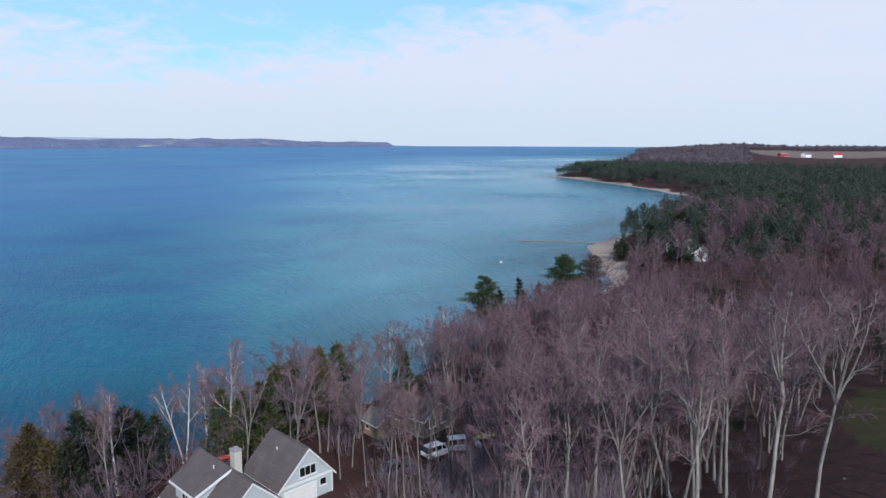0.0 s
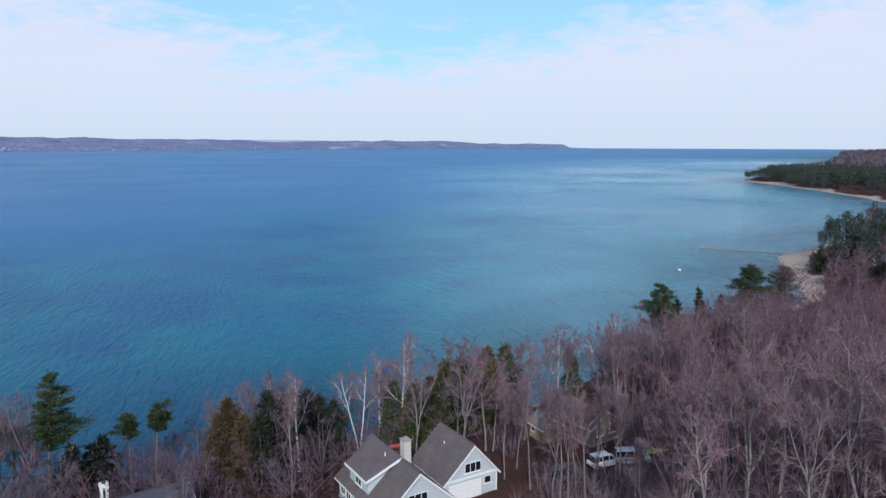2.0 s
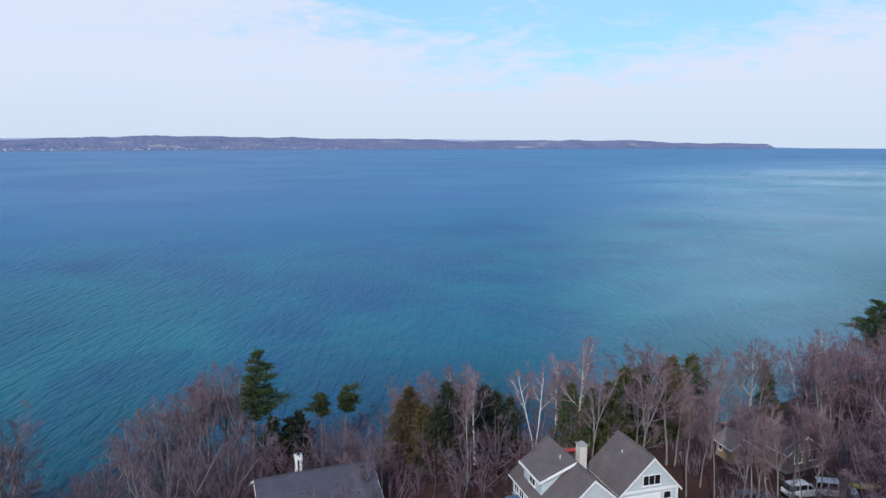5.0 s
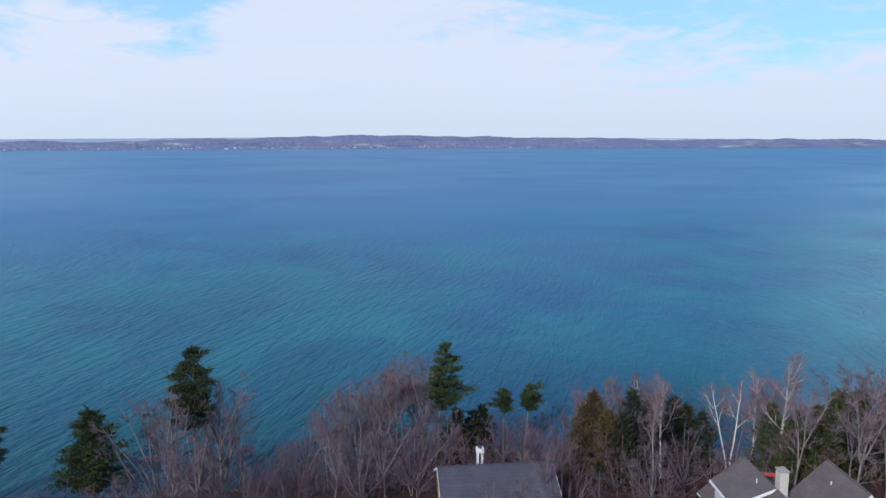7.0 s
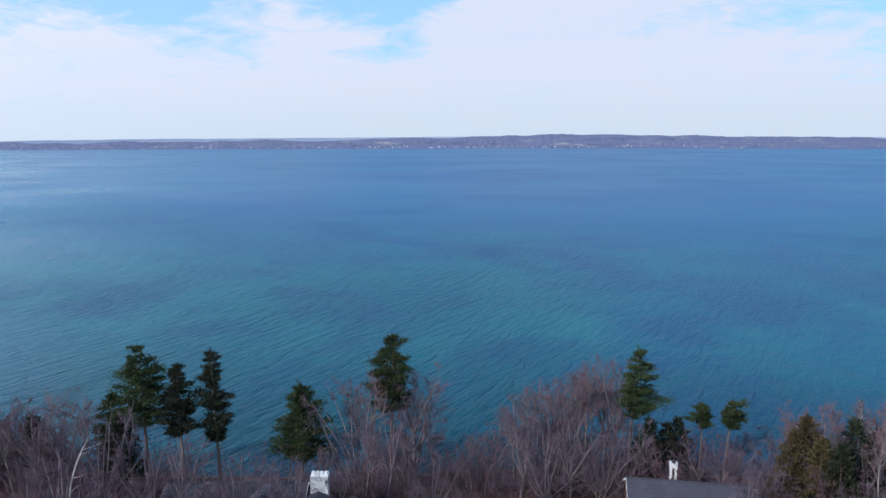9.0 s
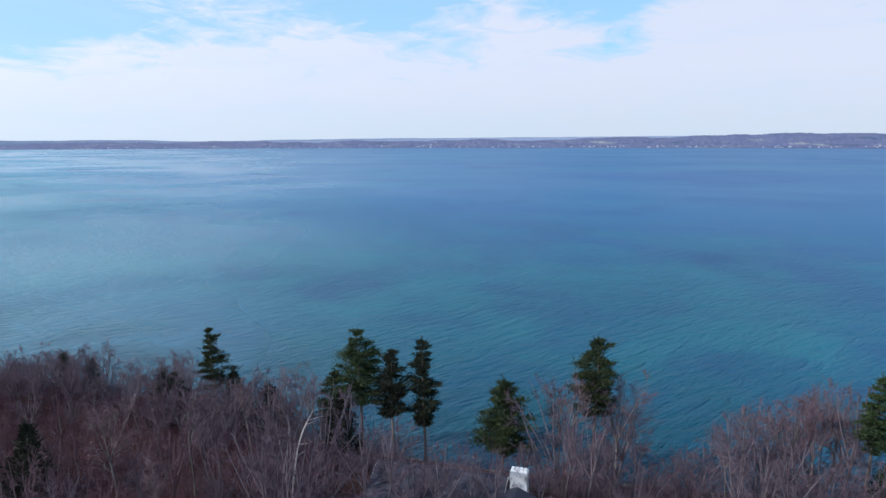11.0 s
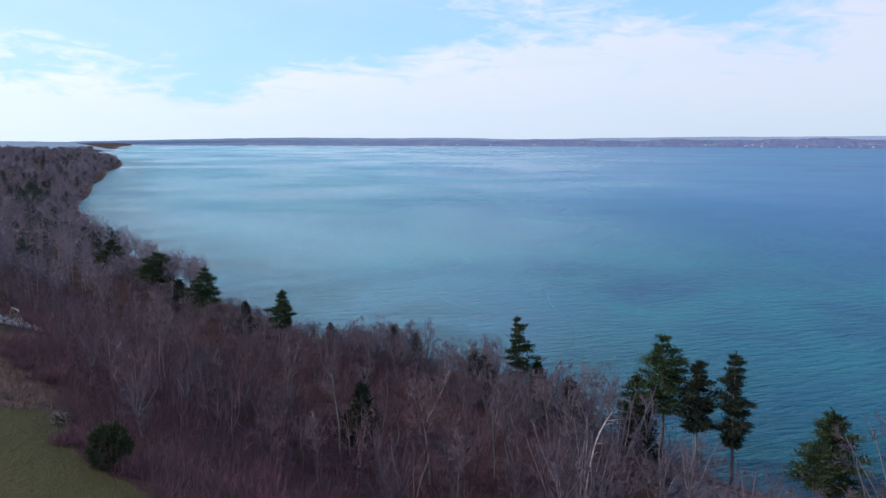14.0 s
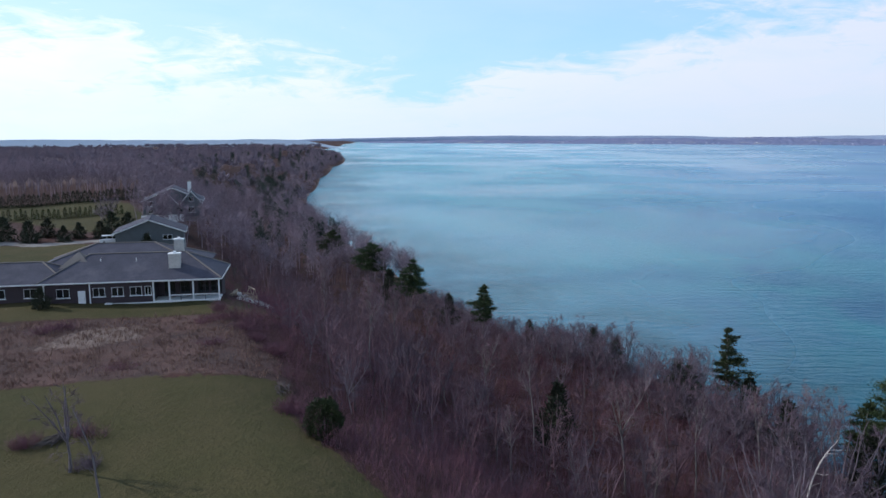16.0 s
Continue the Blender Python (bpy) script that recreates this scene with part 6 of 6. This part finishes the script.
def boat(name, label, m, coat, long=4.5, wide=0.9):
    """An upturned open boat on two trestles."""
    b = thing(name, m, label, "boat")
    bm = bmesh.new()
    rings = []
    for i in range(9):
        f = i / 8 * 2 - 1
        w, t = wide / 2 * (1 - abs(f) ** 2.4) + 0.02, 0.42 * (1 - 0.25 * f * f)
        rings.append([bm.verts.new((f * long / 2, w * c, 0.35 + t * s)) for c, s in ((-1, 0), (-0.85, 0.55), (-0.4, 0.92), (0, 1), (0.4, 0.92), (0.85, 0.55), (1, 0))])
    for a, c in zip(rings[:-1], rings[1:]):
        for i in range(6):
            bm.faces.new([a[i], a[i + 1], c[i + 1], c[i]])
        bm.faces.new([a[6], a[0], c[0], c[6]])
    part("hull", bm, coat, b, smooth=True)
    s = Shape()
    s.tube([(-long / 2, 0, 0.74), (0, 0, 0.79), (long / 2, 0, 0.74)], [0.03, 0.03, 0.03], 5)
    part("keel", s.mesh("keel", WOOD), None, b)
    for x in (-long / 4, long / 4):
        box_part("trestle", WOOD, b, (x - 0.06, x + 0.06, -0.4, 0.4, 0.0, 0.36))
    return b


boat("boat", "upturned yellow-green canoe under bare trees", on_ground(5.6, 95.2, 20, 0.02), YELLOW, 4.8, 1.1)
boat("boat", "upturned red canoe behind the shingled house", on_ground(-28.5, 88.5, 30, 0.02), RED, 2.2, 0.6)


def tarp_table(m):
    t = thing("covered_table", m, "garden table under a blue tarpaulin beside the house", "table")
    bm = bmesh.new()
    rng = random.Random(4)
    n = 12
    grid = [[bm.verts.new(((i / n - 0.5) * 2.6, (j / n - 0.5) * 1.8, 0.85 - 0.35 * (max(abs(i / n - 0.5), abs(j / n - 0.5)) > 0.45) + rng.uniform(-0.03, 0.03))) for j in range(n + 1)] for i in range(n + 1)]
    for i in range(n):
        for j in range(n):
            bm.faces.new([grid[i][j], grid[i + 1][j], grid[i + 1][j + 1], grid[i][j + 1]])
    part("cover", bm, TARP, t, smooth=True)
    for x in (-0.95, 0.95):
        for y in (-0.6, 0.6):
            box_part("leg", WOOD, t, (x - 0.05, x + 0.05, y - 0.05, y + 0.05, -0.1, 0.78))


tarp_table(on_ground(-29.4, 71.5, -45))


def pier():
    p = thing("pier", pose(74, 330, 0, 0, 0, 170), "long low wooden pier in the bay", "pier")
    for k in range(13):
        for y in (-0.6, 0.6):
            s = Shape()
            s.tube([(k * 3.0, y, -4), (k * 3.0, y, 0.9)], [0.12, 0.11], 6)
            part("pile", s.mesh("pile", WOOD), None, p)
        box_part("deck_board", WOOD, p, (k * 3.0 - 0.2, k * 3.0 + 2.74, -0.8, 0.8, 0.6, 0.72))


pier()


def buoy():
    b = thing("buoy", pose(23, 278, 0), "white mooring buoy floating on the lake", "buoy")
    bm = bmesh.new()
    bmesh.ops.create_uvsphere(bm, u_segments=14, v_segments=10, radius=0.55, matrix=pose(0, 0, 0.25) @ Matrix.Diagonal((1, 1, 0.8, 1)))
    part("float", bm, WHITE, b, smooth=True)
    s = Shape()
    s.tube([(0, 0, 0.6), (0, 0, 1.1)], [0.06, 0.05], 6)
    part("ring_post", s.mesh("ring_post", STEEL), None, b)


buoy()


def far_village():
    """White specks of houses along the opposite shore."""
    rng = np.random.RandomState(6)
    s = Shape()
    for _ in range(90):
        a = rng.choice([rng.uniform(22, 75), rng.uniform(44, 70), rng.uniform(70, 110)])
        start = float(np.interp(a, [1, 4, 10, 20, 30, 62, 75, 90, 110, 150], [4700, 4650, 4500, 4000, 3700, 3450, 3450, 3500, 3700, 4300]))
        r = start + 30 + rng.exponential(55)
        x, y = polar(a, r)
        w, h, z = rng.uniform(1.5, 4.5), rng.uniform(1.0, 2.2), min(30, 2 + (r - start) * 0.045)
        q = np.array([(-w, -4, 0), (w, -4, 0), (w, 4, 0), (-w, 4, 0), (-w, -4, h), (w, -4, h), (w, 4, h), (-w, 4, h), (-w, 0, h + 2), (w, 0, h + 2)], float)
        t = radians(a) + rng.uniform(-0.5, 0.5)
        v = np.stack([q[:, 0] * math.cos(t) - q[:, 1] * math.sin(t) + x, q[:, 0] * math.sin(t) + q[:, 1] * math.cos(t) + y, q[:, 2] + z], 1)
        s.add(v, [(0, 1, 5), (0, 5, 4), (1, 2, 6), (1, 6, 5), (2, 3, 7), (2, 7, 6), (3, 0, 4), (3, 4, 7), (4, 5, 9), (4, 9, 8), (6, 7, 8), (6, 8, 9), (5, 6, 9), (7, 4, 8)])
    tagged(part("far_houses", s.mesh("far_houses", FAR_WALL), None), "specks of pale houses along the opposite shore", "houses", kind="stuff")


far_village()

# ---- garden plants and clutter to the south ----
hedge = cedar_tree("hedge_shrub", 12, "narrow green arborvitae in a planted row", 3.0, 0.5, CEDAR, "shrub", 0.02, 420, 0.22)
for k in range(26):
    f = k / 25
    put(hedge, -112 - 31 * f + random.uniform(-0.2, 0.2), -194 + 14 * f + random.uniform(-0.2, 0.2), random.uniform(0.9, 1.1), group="arborvitae row")
dark_hedge = cedar_tree("hedge_shrub", 13, "dark arborvitae in a dense tall hedge", 4.0, 0.8, NEEDLE_DARK, "shrub", 0.02, 420, 0.28)
for k in range(36):
    f = k / 35
    put(dark_hedge, -130 - 52 * f, -229 + 11 * f + random.uniform(-0.3, 0.3), random.uniform(0.9, 1.1), group="dark hedge")
fir = cedar_tree("fir_tree", 14, "small dark fir beside the road", 4.0, 1.3, NEEDLE_DARK, "fir tree", 0.02, 1500)
for turn, r, s in ((149, 182, 1.3), (147.5, 178, 1.2), (146.4, 184, 1.1), (145.4, 176, 0.9), (144.4, 180, 0.9), (143.0, 178, 1.0), (142.2, 182, 1.4), (147.2, 107.2, 0.7), (139.9, 160, 0.8), (150.6, 182, 1.4), (141.2, 186, 1.2)):
    x, y = polar(turn, r)
    put(fir, x, y, s)
for ob in (hedge, dark_hedge, fir):
    drop(ob)


def round_bush(m, label, tall, wide, coat, count=9000, seed=3):
    """A full, rounded evergreen, leafy to the ground."""
    rng = np.random.RandomState(seed)
    leaf, stem = Shape(), Shape()
    d = rng.normal(size=(count, 3))
    d /= np.linalg.norm(d, axis=1)[:, None]
    lump = 1 + 0.13 * np.sin(d[:, 0] * 5 + seed) * np.cos(d[:, 2] * 6) + 0.1 * np.sin(d[:, 1] * 9)
    rad = lump * rng.uniform(0.45, 1.0, count) ** 0.4
    base = d * rad[:, None] * np.array([wide / 2, wide / 2, tall / 2]) + np.array([0, 0, tall * 0.5])
    leaf.blades(base, base + (d + rng.normal(size=d.shape) * 0.6) * 0.14, 0.04, rng)
    stem.tube([(0, 0, -0.3), (0, 0, tall * 0.5)], [0.16, 0.06], 6)
    b = thing("bush", m, label, "bush")
    part("stem", stem.mesh("stem", BARK_DARK), None, b)
    part("foliage", leaf.mesh("foliage", coat), None, b)


round_bush(on_ground(-44.7, -34.0, 0), "rounded dark evergreen bush at the lawn's edge", 3.2, 2.8, NEEDLE, 12000)


def twig_bush(m, label, tall, wide, coat, stems=160, seed=1):
    rng = np.random.RandomState(seed)
    s = Shape()
    for _ in range(5):
        v, f = brush_kind(rng.randint(999), stems // 3, tall, wide, 0.014, 2)
        s.add(v + rng.normal(size=3) * np.array([wide * 0.3, wide * 0.3, 0]), f)
    b = thing("shrub", m, label, "shrub")
    part("twig_mass", s.mesh("twig_mass", coat), None, b)


twig_bush(on_ground(-48.0, -40.3, 0), "low reddish leafless shrub on the lawn", 1.3, 1.4, TWIG_RED, seed=2)
twig_bush(on_ground(-47.0, -39.2, 0), "low reddish leafless shrub on the lawn", 1.2, 1.4, TWIG_RED, seed=3)
twig_bush(on_ground(-30.6, -51.3, 0), "low reddish leafless shrub round a tree", 1.2, 1.3, TWIG_RED, seed=4)
twig_bush(on_ground(-34.1, -49.0, 0), "low reddish leafless shrub round a tree", 1.1, 1.3, TWIG_RED, seed=5)
twig_bush(on_ground(-30.6, -44.0, 0), "dark leafless shrub at a tree's foot", 1.0, 1.0, TWIG_TAN, seed=6)


for k, (x, y, tall) in enumerate([(-51.0, -79.0, 1.3), (-53.0, -77.6, 1.2), (-62.5, -57.0, 1.2), (-65.0, -60.5, 1.5), (-67.0, -64.5, 1.7), (-60.0, -53.0, 1.4), (-57.0, -59.0, 0.9), (-63.5, -66.5, 1.1), (-69.0, -68.5, 1.6), (-46.0, -60.0, 0.7)]):
    twig_bush(on_ground(x, y, 0), "low reddish leafless shrub in the rough field", tall, 1.9, TWIG_RED, seed=20 + k)


def log_heap(m, label, long, wide, tall, seed, coat):
    """A low heap of cut branches."""
    rng = np.random.RandomState(seed)
    b = thing("brush_pile", m, label, "brush pile")
    for k in range(46):
        a, r = rng.uniform(-0.6, 0.6), math.sqrt(rng.uniform(0, 1))
        t = rng.uniform(0, 6.28)
        x, y = math.cos(t) * r * long / 2, math.sin(t) * r * wide / 2
        z = 0.08 + rng.uniform(0, 1) * tall * (1 - r * r)
        d = rng.uniform(0.4, 1.1)
        s = Shape()
        s.tube([(x - d * math.cos(a), y - d * math.sin(a), z), (x, y, z + 0.08), (x + d * math.cos(a), y + d * math.sin(a), z + rng.uniform(-0.05, 0.15))], [0.035, 0.03, 0.015], 5)
        part("branch", s.mesh("branch", coat), None, b)


log_heap(on_ground(-51.5, -44.0, 40), "low heap of grey cut branches on the lawn", 3.4, 1.6, 0.3, 3, DEAD_BRANCH)
log_heap(on_ground(-32.2, -49.9, 10), "low heap of grey cut branches on the lawn", 2.4, 1.4, 0.3, 4, DEAD_BRANCH)

yard = [bare_tree("bare_tree", 301, "young leafless tree standing on the lawn", BARK_SLIM, tall=8.0, girth=0.10, first=0.36, limbs=16, reach=0.2, spread=1.0, forks=4, subs=7, twigs=16, fine=0.0055, thin=0.4),
        bare_tree("bare_tree", 302, "slender leafless tree standing on the lawn", BARK_SLIM, tall=6.9, girth=0.07, first=0.3, limbs=16, reach=0.18, spread=0.6, subs=6, twigs=14, fine=0.005, thin=0.4)]
for ob, (x, y) in zip(yard, ((-29.6, -44.5), (-27.6, -38.6))):
    ob.matrix_basis = on_ground(x, y, 30)


STRAW_TUFT = islands(material("straw_tuft", (0.27, 0.175, 0.135), (0.13, 0.075, 0.062), 0.2, 0.95, where="World"), 0.3)


def tussocks():
    """Rough dead grass on the unmown field."""
    rng = np.random.RandomState(5)
    s = [brush_kind(400 + i, 9, 0.75, 0.5, 0.03, 0) for i in range(5)]
    x, y = rng.uniform(-80, -10, 9000), rng.uniform(-98, -40, 9000)
    ok = inside(x, y, FIELDS[0])
    x, y = x[ok][:2600], y[ok][:2600]
    scatter("dead_grass", s, list(zip(x, y, height(x, y), rng.uniform(0.4, 1.6, len(x)), rng.uniform(0.7, 1.2, len(x)))), STRAW_TUFT, "rough tussocks of dead grass on the field", "grass")


tussocks()


def boulders():
    """Pale stones edging the patio."""
    rng = random.Random(9)
    for k in range(16):
        a = radians(40 + k * 14)
        x, y = -83.2 + 4.2 * math.cos(a) + rng.uniform(-0.3, 0.3), -77.6 + 2.8 * math.sin(a) + rng.uniform(-0.3, 0.3)
        bm = bmesh.new()
        bmesh.ops.create_icosphere(bm, subdivisions=2, radius=rng.uniform(0.4, 0.75))
        for v in bm.verts:
            v.co *= 1 + 0.25 * noise.noise(v.co * 1.7 + Vector((k * 3.1, 0, 0)))
            v.co.z *= 0.7
        ob = part("boulder", bm, STONE)
        tagged(ob, "pale grey boulder edging the patio", "boulder", "patio boulders")
        ob.matrix_basis = on_ground(x, y, rng.uniform(0, 360), 0.15)


boulders()


def swing():
    s = thing("garden_swing", on_ground(-84.4, -77.4, 60), "pale timber A-frame garden swing on the patio", "swing")
    for x in (-1.3, 1.3):
        for y in (-0.8, 0.8):
            sh = Shape()
            sh.tube([(x, y, -0.1), (x, 0, 2.2)], [0.07, 0.06], 5)
            part("leg", sh.mesh("leg", WOOD_PALE), None, s)
    box_part("beam", WOOD_PALE, s, (-1.5, 1.5, -0.07, 0.07, 2.15, 2.3))
    box_part("seat", WOOD_PALE, s, (-0.8, 0.8, -0.25, 0.25, 0.5, 0.56))
    box_part("backrest", WOOD_PALE, s, (-0.8, 0.8, 0.22, 0.28, 0.56, 1.1))
    for x in (-0.75, 0.75):
        box_part("rope", WOOD, s, (x - 0.02, x + 0.02, -0.02, 0.02, 0.5, 2.2))


swing()


def bench(x, y, turn):
    b = thing("bench", on_ground(x, y, turn), "pale timber bench on the patio", "bench")
    for k in range(3):
        box_part("seat_slat", WOOD_PALE, b, (-0.9, 0.9, -0.27 + k * 0.19, -0.1 + k * 0.19, 0.42, 0.47))
    for u in (-0.75, 0.75):
        box_part("leg", WOOD_PALE, b, (u - 0.06, u + 0.06, -0.22, 0.24, -0.1, 0.42))
    box_part("backrest", WOOD_PALE, b, (-0.9, 0.9, 0.3, 0.35, 0.5, 0.95))


for x, y, turn in ((-81.6, -78.6, 20), (-85.6, -79.6, 100), (-82.4, -75.6, 150)):
    bench(x, y, turn)
